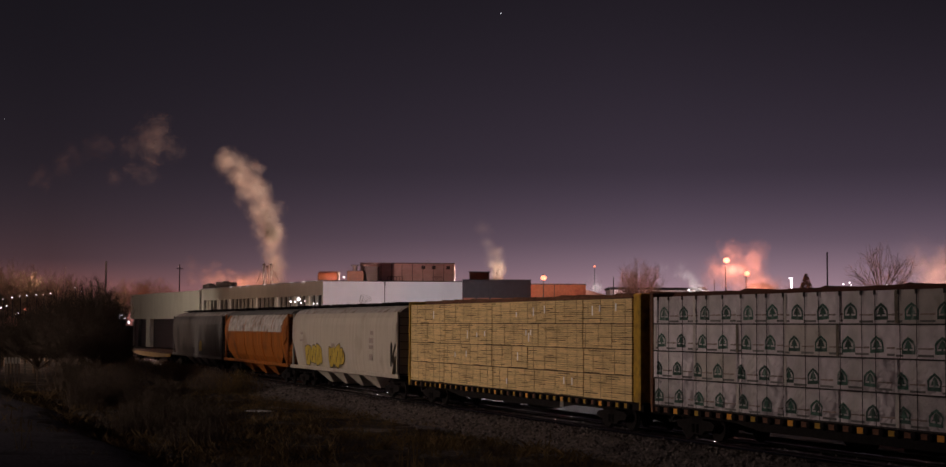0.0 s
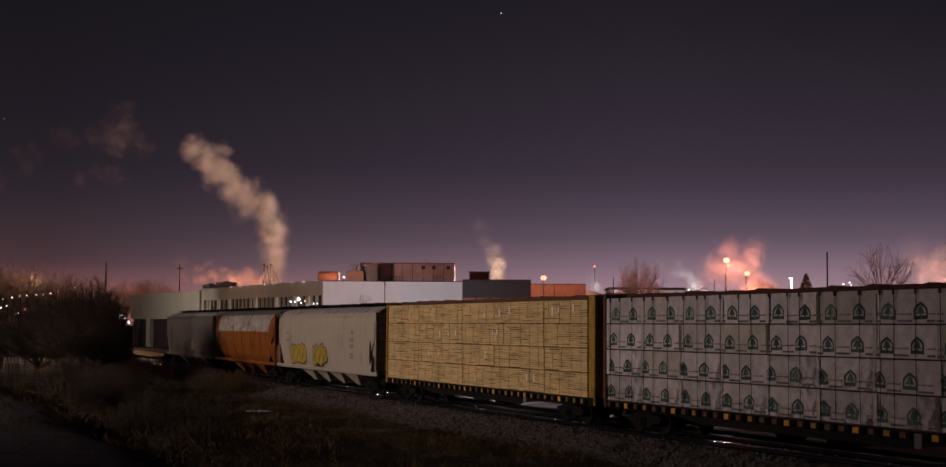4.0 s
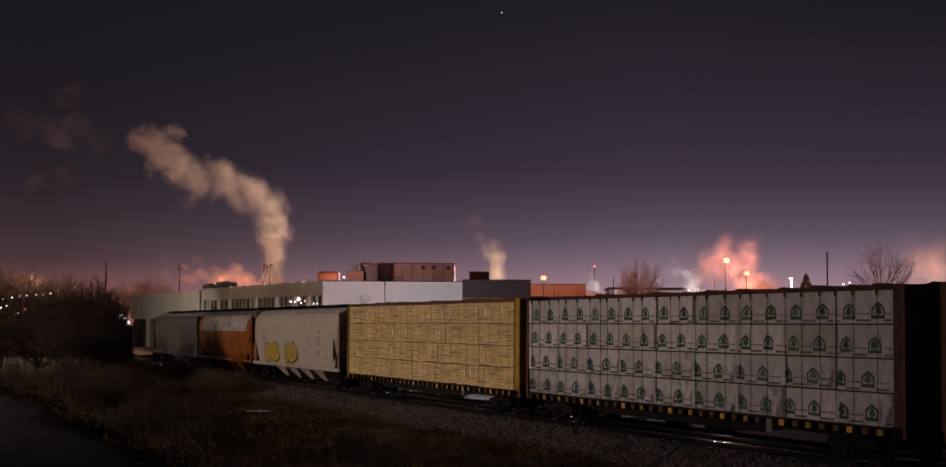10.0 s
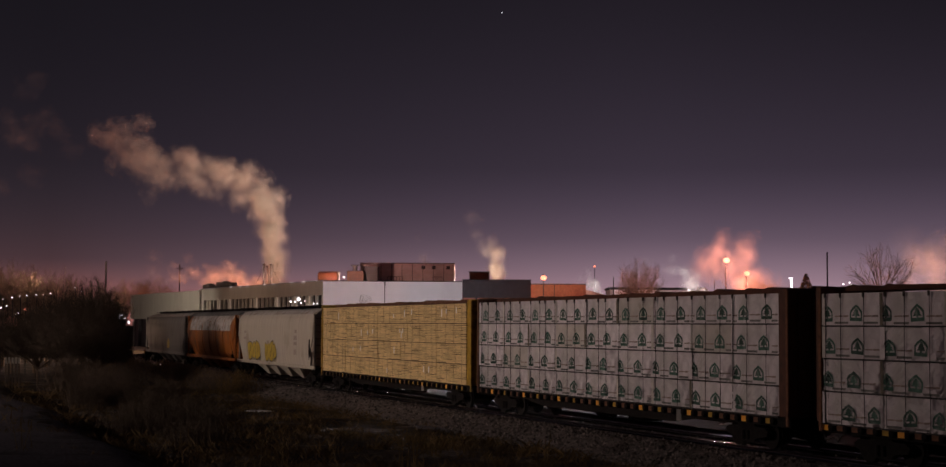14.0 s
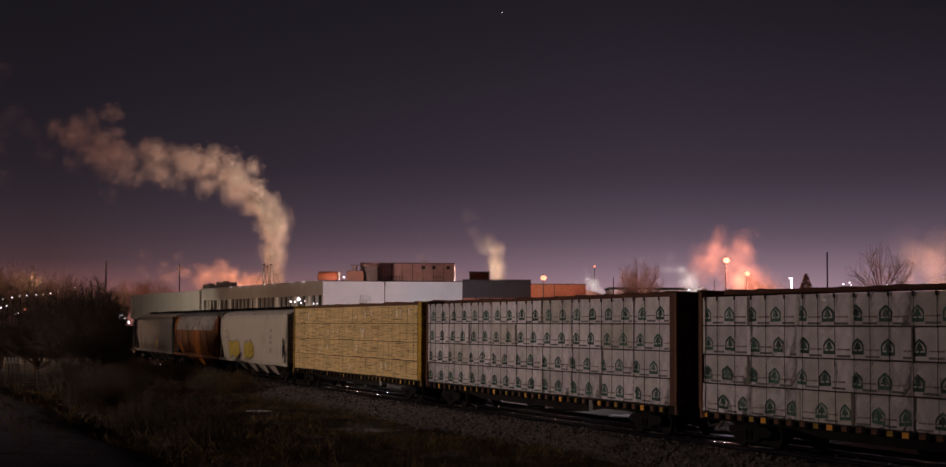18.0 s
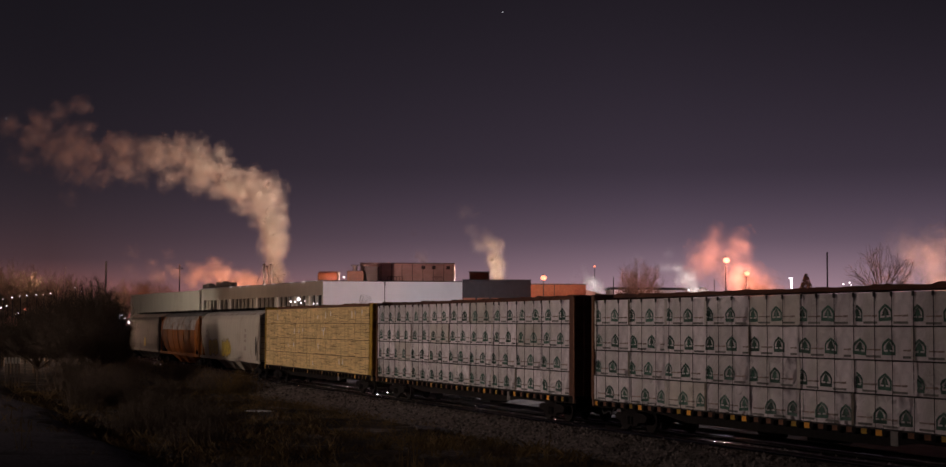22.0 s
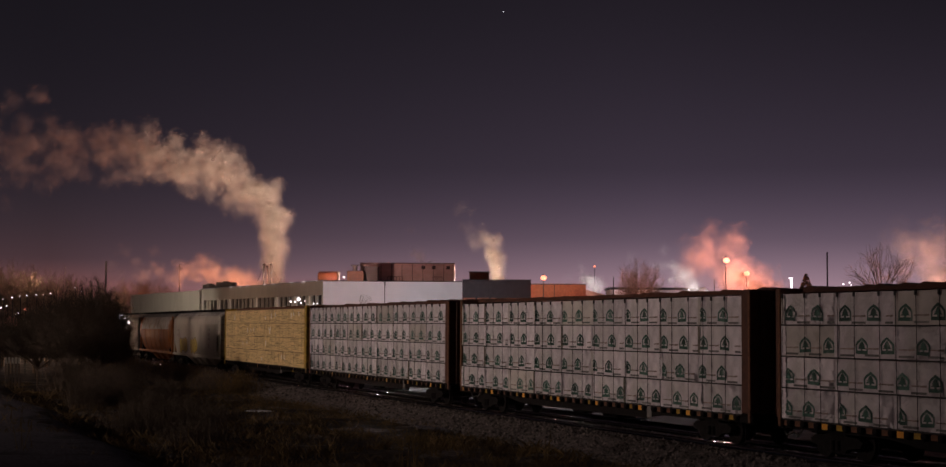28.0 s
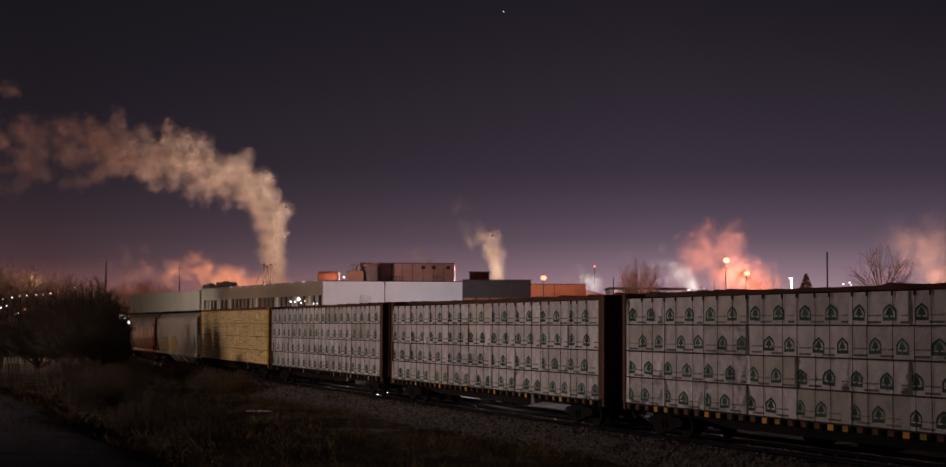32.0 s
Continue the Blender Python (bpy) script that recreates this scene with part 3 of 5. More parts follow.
for i in range(14):
    part("rib", Mesh().box(w * i / 14 + .1, w * i / 14 + .2, -.05, -.004, 7.5, h - .05), M_GREYWALL, grey)
brickb, w, h = block("brick_annex", "red brick annex lit by a sodium lamp", "building", 880, 971, 471.5, 560, 241, M_BRICK, 10, -.5)
part("coping", Mesh().cbox(-.05, w + .05, -.06, 10.05, h + .004, h + .12, .02), M_TRIM, brickb)
part("downpipe", Mesh().box(w * .42, w * .42 + .1, -.12, -.004, 0, h), M_TRIM, brickb)
p, q = at(971, 480, 241), at(1012, 491, 330)
side_w = Mesh().loft([[(p.x, 241, -.5), (p.x, 241, p.z), (p.x, 251, p.z), (p.x, 251, -.5)], [(q.x, 330, -.5), (q.x, 330, q.z), (q.x, 340, q.z), (q.x, 340, -.5)]])
thing("brick_shed", "long low brick shed behind the annex", "building", mesh=side_w, mat=M_BRICK)
farw, w, h = block("long_shed", "long low pale shed with a dark roof", "building", 1012, 1150, 480, 560, 330, M_WHITEWALL, 12, -.5)
part("roof", Mesh().cbox(-.3, w + .3, -.3, 12.3, h + .004, h + .5, .05), M_TRIM, farw)
house, w, h = block("gabled_house", "small white gabled house beyond the lot", "house", 1157, 1175, 481.5, 560, 300, M_WHITEWALL, 6, -.5)
part("gable", Mesh().plate([(-.1, h), (w + .1, h), (w / 2, h + .75)], 0, 6), M_WHITEWALL, house)


# ---- poles and lamps ----
def utility_pole(px, top, depth, label, arm=True, r=.15):
    p = at(px, top, depth)
    t = thing("utility_pole", label, "pole", Matrix.Translation((p.x, depth, -.55)), group="utility poles")
    hh = p.z + .55
    part("shaft", Mesh().tube((0, 0, 0), (0, 0, hh), r, r * .7, 10), M_POLE, t)
    if arm:
        part("crossarm", Mesh().cbox(-.65, .65, -.05, .05, hh - 1.0, hh - .88, .015), M_POLE, t)
        for x in (-.58, -.28, .28, .58):
            part("insulator", Mesh().tube((x, 0, hh - .88), (x, 0, hh - .72), .05, .03, 7), M_GALV, t)
    return t


utility_pole(176, 433, 190, "weathered wooden utility pole above bare trees", False)
utility_pole(298, 438, 330, "weathered wooden utility pole with a crossarm")
utility_pole(1371, 418, 150, "slender dark wooden pole beyond the train", False, .10)
utility_pole(1017, 459, 260, "short slender wooden pole beside the long shed", False, .12)
utility_pole(1184, 463, 240, "short slender wooden pole beyond the train", False, .08)


def street_lamp(px, py, depth, size, label, power, glow_m=None, colour=SODIUM):
    p = at(px, py, depth)
    t = thing("street_lamp", label, "street lamp", Matrix.Translation((p.x, depth, -.5)), group="street lamps")
    hh = p.z + .5
    part("pole", Mesh().tube((0, .4, 0), (0, .4, hh + .3), .11, .07, 8), M_TRIM, t)
    part("arm", Mesh().tube((0, .4, hh + .2), (0, 0, hh + size), .05, n=6), M_TRIM, t)
    part("hood", Mesh().tube((0, 0, hh + size * .8), (0, 0, hh + size * 1.15), size * .5, size * .2, 10), M_TRIM, t)
    part("globe", Mesh().blob((0, 0, hh), size, 0, 1, 0, 8, 12, (1, 1, .8)), glow_m or G_SOD, t, "glowing lamp globe")
    if power:
        lamp("street_lamp_light", "POINT", (p.x, depth - 1.6, p.z + .2), power, colour, radius=size)
    return t


street_lamp(1204, 431.5, 168, .37, "tall sodium street lamp glowing orange", 6000, None, (1.0, .30, .20))
street_lamp(1238, 453.5, 169, .34, "sodium street lamp glowing orange", 3400, None, (1.0, .30, .20))
street_lamp(901, 460.5, 228, .44, "sodium street lamp glowing orange over the annex", 0)


def bulb(px, py, depth, size, mat, label="small bright lamp shining among the trees", name="distant_lamp"):
    p = at(px, py, depth)
    t = thing(name, label, "lamp", Matrix.Translation((p.x, depth, -.5)), group="distant lamps")
    part("post", Mesh().tube((0, .2, 0), (0, .2, p.z + .5), .03, n=5), M_STRAP, t)
    part("bulb", Mesh().blob((0, 0, p.z + .5), size, 0, 1, 0, 6, 8), mat, t)


for px, py, sz, mt in ((2, 510, .22, G_WHITE), (5, 496, .12, G_PINK), (11, 507, .16, G_WHITE), (20, 493, .17, G_WHITE), (33, 491, .13, G_PINK), (44, 490, .17, G_WHITE), (60, 489, .16, G_WHITE),
                       (72, 488, .12, G_PINK), (84, 486, .22, G_WHITE), (100, 510, .17, G_WHITE), (124, 477, .15, G_PINK), (136, 483, .17, G_WHITE), (30, 519, .25, G_WHITE), (25, 523, .15, G_WHITE),
                       (197, 509, .14, G_WHITE), (202, 509, .14, G_WHITE), (208, 509, .12, G_PINK), (201, 524, .95, G_WHITE), (206, 529, .6, G_WHITE), (213, 534, .7, G_WHITE), (198, 532, .5, G_PINK)):
    bulb(px, py, 122 if px < 190 else 126, sz * (.27 if px < 190 else .2), mt)
bulb(41, 513, 122, .07, G_RED, "small red lamp shining among the trees")
for px, py, sz in ((482, 500, .26), (489, 500, .22), (495, 496, .42), (499, 502, .2), (520, 503, .2), (526, 503, .18), (505, 499, .14)):
    bulb(px, py, 188, sz * .5, G_WHITE, "bright yard lamp in front of the factory wing", "yard_lamp")
for px, py, sz in ((1142, 481, .3), (1398, 471, .2), (1408, 468.5, .2), (1411, 472, .16), (1430, 474, .1), (1470, 472, .12), (1255, 478, .12), (1554, 470, .15)):
    bulb(px, py, 280, sz * .75, G_WHITE, "small white lamp beyond the train")
p = at(1312, 462, 220)
sg = thing("light_column", "white glowing light column beside the road", "lamp", Matrix.Translation((p.x, 220, -.5)))
part("post", Mesh().tube((0, 0, 0), (0, 0, p.z - .9), .1, n=7), M_TRIM, sg)
part("tube", Mesh().tube((0, 0, p.z - .9), (0, 0, p.z + .5), .15, n=8), G_WHITE, sg)
part("head", Mesh().cbox(-.4, .15, -.1, .1, p.z + .5, p.z + .65, .03), G_WHITE, sg)
p = at(985.5, 442.5, 700)
bc = thing("radio_mast", "distant mast with a red beacon", "mast", Matrix.Translation((p.x, 700, -.5)))
part("mast", Mesh().tube((0, 0, 0), (0, 0, p.z + .5), .25, .1, 6), M_TRIM, bc)
part("beacon", Mesh().blob((0, 0, p.z + .8), .45, 0, 1, 0, 6, 8), G_RED, bc)


# ---- trees and weeds ----
def arc(mesh, a, b, c, r0, r1, n, sides):
    """A curved limb from a to c, bent towards b; returns its points."""
    pts = [a * (1 - u) ** 2 + b * (2 * u * (1 - u)) + c * u * u for u in (i / n for i in range(n + 1))]
    for i in range(n):
        ra, rb = (r0 + (r1 - r0) * k / n for k in (i, i + 1))
        mesh.tube(pts[i], pts[i + 1], ra, rb, sides, False)
    return pts


def dome_tree(px, top, depth, wide, fork, label, seed, limbs=26, subs=5, twigs=3, mat=None, r=.15, thin=.012, name="bare_tree", kind="tree", group="bare trees"):
    """A leafless tree or bush: limbs that fan out from a fork and end on an uneven dome, with finer branches and twigs."""
    p = at(px, top, depth)
    z0 = height(p.x, depth) - .05
    hh = p.z - z0
    rg = random.Random(seed)
    t = thing(name, label, kind, Matrix.Translation((p.x, depth, z0)), group=group)
    zb = hh * fork
    zc = zb + (hh - zb) * .4
    part("trunk", Mesh().tube((0, 0, 0), (0, 0, zb * .6), r * 1.15, r, 8).tube((0, 0, zb * .6), (0, 0, zb + .1), r, r * .8, 8), mat or M_BARK, t)

    def on_dome(az, up):
        d = Vector((math.cos(az) * math.sqrt(1 - up * up), math.sin(az) * math.sqrt(1 - up * up), up))
        k = (1 + .45 * noise.noise(d * 1.9 + Vector((seed * 3.7, 0, 0)))) * rg.uniform(.86, 1.0)
        return Vector((d.x * wide * k, d.y * wide * k, zc + (hh - zc if up > 0 else zc - zb * .8) * up * min(1.06, k)))

    cr = Mesh()
    for i in range(limbs):
        az, up = 2.4 * i + rg.uniform(-.5, .5), rg.uniform(-.35, .9)
        a = Vector((0, 0, zb * rg.uniform(.75, 1.0)))
        c = on_dome(az, up)
        b = Vector((c.x * .5, c.y * .5, a.z + (c.z - a.z) * .55))
        main = arc(cr, a, b, c, r * .42, thin, 6, 4)
        for j in range(subs):
            q = main[2 + j % 4]
            e = on_dome(az + rg.gauss(0, .45), max(-.4, min(.98, up + rg.gauss(0, .3))))
            w = q.lerp(e, .5) + Vector((rg.gauss(0, .05), rg.gauss(0, .05), rg.uniform(0, .12))) * wide
            sub = arc(cr, q, w, e, max(thin, r * .13), thin * .7, 4, 3)
            for k in range(twigs):
                f = sub[1 + k % 4]
                way = ((e - q).normalized() + Vector((rg.gauss(0, .75), rg.gauss(0, .75), rg.gauss(.1, .6)))).normalized()
                cr.tube(f, f + way * wide * rg.uniform(.12, .26), thin * .75, thin * .4, 3, False)
    part("crown", cr, mat or M_BARK, t)
    return t


dome_tree(1060, 431, 205, 3.1, .58, "round bare tree lit orange", 11, 44, 8, 5, None, .17, .015)
dome_tree(1462, 403, 190, 4.0, .60, "spreading bare tree with forked limbs", 5, 18, 7, 5, None, .20, .017)
for i, (px, top, dp, wd) in enumerate(((8, 441, 150, 3.2), (46, 444, 165, 3.4), (80, 449, 150, 2.8), (106, 460, 170, 2.6), (134, 464, 160, 2.4), (166, 470, 150, 1.8), (228, 461, 300, 3.4), (250, 463, 310, 3.4), (268, 464, 300, 2.8), (208, 466, 290, 2.6), (-24, 440, 150, 3.2), (60, 466, 132, 2.4), (22, 468, 128, 2.6), (186, 480, 200, 2.0))):
    dome_tree(px, top, dp, wd * 1.25, .52, "leafless tree in the dark thicket", 20 + i, 26, 7, 4, M_BRANCH, .13, .019)
p = at(1336, 453, 200)
fir = thing("conifer", "small conifer lit orange", "tree", Matrix.Translation((p.x, 200, -.6)))
part("trunk", Mesh().tube((0, 0, 0), (0, 0, p.z), .15, .04, 7), M_BARK, fir)
cr = Mesh()
rg = random.Random(8)
for i in range(420):
    k = rg.random() ** .7
    z = 5.2 + (p.z + .5 - 5.2) * k
    rr = (1 - k) * 2.5 + .15
    a_ = rg.uniform(0, 6.28)
    b_ = Vector((math.cos(a_) * rr, math.sin(a_) * rr, z - .25 * rr))
    c_ = Vector((0, 0, z))
    s_ = Vector((-math.sin(a_), math.cos(a_), 0)) * .16
    cr.add([c_, b_ - s_, b_ + Vector((0, 0, .12)), b_ + s_], [(0, 1, 2), (0, 2, 3), (0, 3, 1)])
part("crown", cr, M_FIR, fir)


def shrub(px, py, depth, wide, high, count, seed, label, name="shrub", mat=None, thick=.03):
    """A leafless shrub: many thin stems from one foot."""
    p = at(px, py, depth)
    z = height(p.x, depth)
    rg = random.Random(seed)
    t = thing(name, label, "shrub", Matrix.Translation((p.x, depth, z - .05)), group="shrubs")
    m = Mesh()
    for i in range(count):
        a_ = rg.uniform(0, 6.28)
        foot = Vector((rg.gauss(0, wide * .26), rg.gauss(0, wide * .2), 0))
        d = Vector((foot.x / wide * .5 + rg.gauss(0, .16), rg.gauss(0, .2), 1)).normalized()
        n_, ll = 4, high * rg.uniform(.45, 1.05) * (1 - .5 * min(1, abs(foot.x) / wide))
        q = foot
        for j in range(n_):
            e = q + d * ll / n_
            m.tube(q, e, thick * (1 - j * .2), thick * (.8 - j * .2) + .004, 3, False)
            for _ in range(4):
                b = (d + Vector((rg.gauss(0, .7), rg.gauss(0, .7), rg.gauss(.2, .4)))).normalized()
                m.tube(e, e + b * ll * .17, thick * .5, thick * .3, 3, False)
            q, d = e, (d + Vector((rg.gauss(0, .2), rg.gauss(0, .2), .05))).normalized()
    tagged(part("twig_mass", m, mat or M_TWIG, t), kind="stuff")
    return t


for i, (px, top, dp, wd) in enumerate(((150, 465, 110, 2.0), (124, 476, 108, 2.3), (96, 496, 110, 2.2), (60, 508, 118, 2.3), (176, 480, 113, 1.5), (140, 470, 120, 2.2), (190, 506, 116, 1.0), (64, 522, 104, 2.0), (16, 520, 116, 2.3), (196, 540, 110, .9), (110, 520, 100, 2.0), (165, 530, 102, 1.6))):
    dome_tree(px, top, dp, wd * 1.3, .3, "dense leafless brown shrub in the dark", 60 + i, 40, 8, 6, M_TWIG, .06, .013, "shrub", "shrub", "shrubs")
for i, (px, dp, w_, h_, n_) in enumerate(((190, 78, 2.8, 1.5, 260), (300, 60, 2.8, 1.1, 280), (245, 68, 2.4, 1.2, 220), (350, 64, 2.2, .9, 160), (150, 76, 2.2, 1.5, 200), (225, 58, 2.6, 1.1, 240), (330, 54, 2.4, .9, 200), (270, 78, 2.6, 1.4, 240), (170, 92, 2.6, 1.8, 260), (120, 96, 2.6, 2.0, 260), (210, 94, 2.0, 1.4, 200), (310, 72, 2.0, .9, 160))):
    shrub(px, 680, dp, w_, h_, n_, 90 + i, "low dark bramble on rough ground", "bramble", thick=.018)

rb = random.Random(41)
for i in range(24):
    p, a_ = line(48 + i * 2.5 + rb.uniform(-.6, .6), rb.uniform(3.7, 5.4))
    shrub(784 + FOC * p.x / p.y, 600, p.y, rb.uniform(2.2, 3.2), rb.uniform(1.1, 1.5), 150, 130 + i, "low dry brush along the ballast", "bramble", M_DRY if i % 3 == 0 else M_TWIG, .016)

# ---- dry weeds, snow and litter by the track ----
weeds = Mesh()
rg = random.Random(31)
for i in range(7500):
    y = 34 + 70 * rg.random() ** 1.3
    x = rg.uniform(-.30 * y, .30 * y)
    gap, s = track_gap(x, y)
    if gap < (3.9 if y < 62 else 3.0):
        continue
    dens = noise.noise((x * .16, y * .16, 9)) + .5 * noise.noise((x * .5, y * .5, 2))
    if dens < rg.uniform(-.6, .1) or (x < -6.2 - (y - 35) * .38 and rg.random() < .93):
        continue
    z = height(x, y)
    big = rg.uniform(.6, 1.3)
    for _ in range(18):
        hgt = rg.uniform(.10, .34) * big * (.7 if y < 48 else 1)
        a_ = rg.uniform(0, 6.28)
        lean = Vector((rg.gauss(0, .55), rg.gauss(0, .55), 1)) * hgt
        w_ = Vector((math.cos(a_), math.sin(a_), 0)) * .007
        o = Vector((x + rg.gauss(0, .2), y + rg.gauss(0, .2), z - .02))
        weeds.add([o - w_, o + w_, o + lean * .55 + Vector((0, 0, hgt * .14)) + w_ * .7, o + lean], [(0, 1, 2), (0, 2, 3)])
thing("weeds", "thin tufts of dry brown grass on rough ground", "grass", kind="stuff", mesh=weeds, mat=M_DRY)
tall = Mesh()
for px, dp in ((681, 43), (676, 44), (686, 43.5), (40, 40), (432, 44), (470, 46), (310, 42), (905, 47), (850, 44)):
    p = at(px, 700, dp)
    z = height(p.x, dp)
    for _ in range(5):
        hgt = rg.uniform(.5, 1.1)
        o = Vector((p.x + rg.gauss(0, .1), dp + rg.gauss(0, .1), z))
        e = o + Vector((rg.gauss(0, .12), rg.gauss(0, .12), 1)) * hgt
        tall.tube(o, e, .012, .006, 3, False)
        tall.tube(e - Vector((0, 0, .12)), e + Vector((.01, 0, .1)), .022, .008, 4, False)
thing("weed_stalks", "tall dry weed stalks", "grass", kind="stuff", mesh=tall, mat=M_DRY)


def on_ground(px, py):
    """The place on the rough ground at a bearing below the horizon."""
    d = 40.0
    for _ in range(60):
        p = at(px, py, d)
        d += (p.z - height(p.x, d)) * 6
    return at(px, py, d)


for i, (px, py, sx, sy) in enumerate(((620, 684, .5, .5), (655, 694, .35, .6), (515, 657, .9, .7), (560, 669, .5, .5), (365, 629, 1.1, .5), (430, 682, .7, .4), (250, 619, .6, .4), (590, 660, .4, .4))):
    p = on_ground(px, py)
    m = Mesh().blob((0, 0, 0), 1, .4, 1.3, i + 3, 7, 18, (sx, sy, .05))
    thing("snow_patch", "small flat patch of old snow on the ground", "snow", Matrix.Translation((p.x, p.y, height(p.x, p.y) + .02)), group="snow patches", kind="stuff", mesh=m, mat=M_SNOW, smooth=True)
for i, (px, py, r, mt, lb) in enumerate(((393, 645, .28, M_TAG, "crumpled white bag among the weeds"), (405, 646, .26, M_TRIM, "crumpled black bag among the weeds"), (412, 648, .2, M_TAG, "crumpled white bag among the weeds"), (384, 648, .15, M_TAG, "crumpled white bag among the weeds"),
                                        (480, 663, .26, M_PATH, "grey stone block beside the track"), (487, 664, .22, M_SNOW, "pale stone block beside the track"), (540, 663, .2, M_TRIM, "dark stone block beside the track"))):
    p = on_ground(px, py)
    thing("rubbish_bag" if "bag" in lb else "stone_block", lb, "rubbish" if "bag" in lb else "stone", Matrix.Translation((p.x, p.y, height(p.x, p.y) + r * .3)), group="litter by the track", mesh=Mesh().blob((0, 0, 0), r, .5, 1.6, i + 40, 7, 10, (1.1, 1, .75)), mat=mt)
rs = random.Random(12)
for i in range(30):
    s_, q_ = rs.uniform(-26, 22), -rs.uniform(4.6, 16)
    p, a_ = line(s_, q_)
    m = Mesh().blob((0, 0, 0), 1, .5, 1.4, i + 23, 7, 18, (rs.uniform(.5, 1.8), rs.uniform(.4, 1.2), .05))
    thing("snow_patch", "small flat patch of old snow on the lot", "snow", Matrix.Translation((p.x, p.y, (-.46 if q_ < -6 else height(p.x, p.y)) + .02)), group="snow patches", kind="stuff", mesh=m, mat=M_SNOW, smooth=True)
p = on_ground(716, 716)
z = height(p.x, p.y)
pal = thing("old_pallet", "broken weathered wooden pallet on the ground", "pallet", Matrix.Translation((p.x, p.y, z)) @ pose(0, 0, 0, 4, 6, 8))
for i in range(5):
    part("plank", Mesh().cbox(-.62, .62, -.42 + i * .2, -.28 + i * .2, .12, .145, .006), M_PATH, pal)
for x in (-.55, 0, .55):
    part("bearer", Mesh().cbox(x - .05, x + .05, -.45, .6, 0, .118, .008), M_TIE, pal)
for px, py, ln, an in ((570, 700, 1.8, 10), (775, 722, 1.5, -25), (740, 724, .9, 30)):
    p = on_ground(px, py)
    thing("fallen_branch", "dark fallen branch lying in the weeds", "branch", Matrix.Translation((p.x, p.y, height(p.x, p.y) + .06)) @ pose(0, 0, 0, 0, 4, an), mesh=Mesh().tube((-ln / 2, 0, 0), (0, .06, .03), .07, .05, 7).tube((0, .06, .03), (ln / 2, 0, .05), .05, .02, 7), mat=M_POLE)
p0, p1 = at(10, 596, 98), at(32, 596, 98)
fence = thing("picket_fence", "short white picket fence beside the path", "fence", Matrix.Translation((p0.x, 98, height(p0.x, 98))))
zz = p0.z - height(p0.x, 98) + .12
# dark feet, pale tops: the shade and dirt low down are in the colour
for i in range(5):
    x = (p1.x - p0.x) * i / 4
    pk = part("picket", Mesh().cbox(x - .045, x + .045, -.02, .02, 0, zz - .36, .01), M_TIE, fence)
    part("cap", Mesh().cbox(x - .055, x + .055, -.03, .03, zz - .358, zz + (i % 2) * .03, .012), M_LABEL, pk, "pale picket top above a darkened foot")
part("fence_rail", Mesh().cbox(-.1, p1.x - p0.x + .1, .022, .06, zz * .4, zz * .4 + .08, .01), M_TRIM, fence)


# ---- the train ----
WHEELS = []


def wheelset_mesh():
    m = Mesh()
    for sgn in (-1, 1):
        ring = []
        for r, y in ((.16, .66), (.40, .68), (.46, .68), (.46, .715), (.425, .72), (.42, .80), (.38, .80), (.2, .77), (.16, .82)):
            ring.append([(r * math.cos(t), sgn * y, r * math.sin(t)) for t in (2 * math.pi * i / 20 for i in range(20))])
        m.loft(ring)
    return m.tube((0, -.9, 0), (0, .9, 0), .09, n=10)


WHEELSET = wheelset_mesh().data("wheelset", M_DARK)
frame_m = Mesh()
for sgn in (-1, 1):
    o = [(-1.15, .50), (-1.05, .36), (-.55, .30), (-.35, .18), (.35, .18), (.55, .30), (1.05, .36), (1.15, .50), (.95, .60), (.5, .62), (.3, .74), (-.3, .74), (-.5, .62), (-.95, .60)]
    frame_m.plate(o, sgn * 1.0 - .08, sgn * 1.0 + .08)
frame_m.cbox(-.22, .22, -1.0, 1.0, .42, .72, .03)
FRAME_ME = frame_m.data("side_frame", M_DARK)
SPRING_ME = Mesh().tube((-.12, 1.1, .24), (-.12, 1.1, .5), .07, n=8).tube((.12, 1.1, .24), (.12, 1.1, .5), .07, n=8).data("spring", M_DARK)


def running_gear(car, half):
    """Two trucks with their wheelsets under a car."""
    for x in (-half, half):
        tr = part("truck", FRAME_ME, M_DARK, car, "near-black cast steel truck frame", m=pose(x, 0, 0))
        part("spring", SPRING_ME, M_RUST, tr)
        for w in (-.89, .89):
            ws = part("wheelset", WHEELSET, M_DARK, car, m=pose(x + w, 0, .42))
            WHEELS.append((ws, x + w))


def coupler(car, x, sgn):
    part("coupler", Mesh().cbox(min(x, x + sgn * .7), max(x, x + sgn * .7), -.13, .13, .66, .92, .03), M_DARK, car)
    part("air_hose", Mesh().tube((x, .35, .75), (x + sgn * .35, .4, .4), .025, n=6).tube((x + sgn * .35, .4, .4), (x + sgn * .6, .3, .5), .025, n=6), M_STRAP, car)


HALF = 11.125
winch = Mesh().loft([[(r * math.cos(t), y, r * math.sin(t)) for t in (2 * math.pi * i / 12 for i in range(12))] for r, y in ((.10, -.02), (.115, .04), (.10, .11), (.06, .13))]).data("strap_winch", M_DARK)
refl = Mesh().cbox(-.13, .13, 0, .012, -.09, .09, .004).data("reflector", M_REFLECT)
pocket = Mesh().cbox(-.13, .13, 0, .03, -.08, .07, .01)
POCKET = {"y": pocket.data("stake_pocket", M_YELLOW), "b": pocket.data("stake_pocket", M_RUST)}


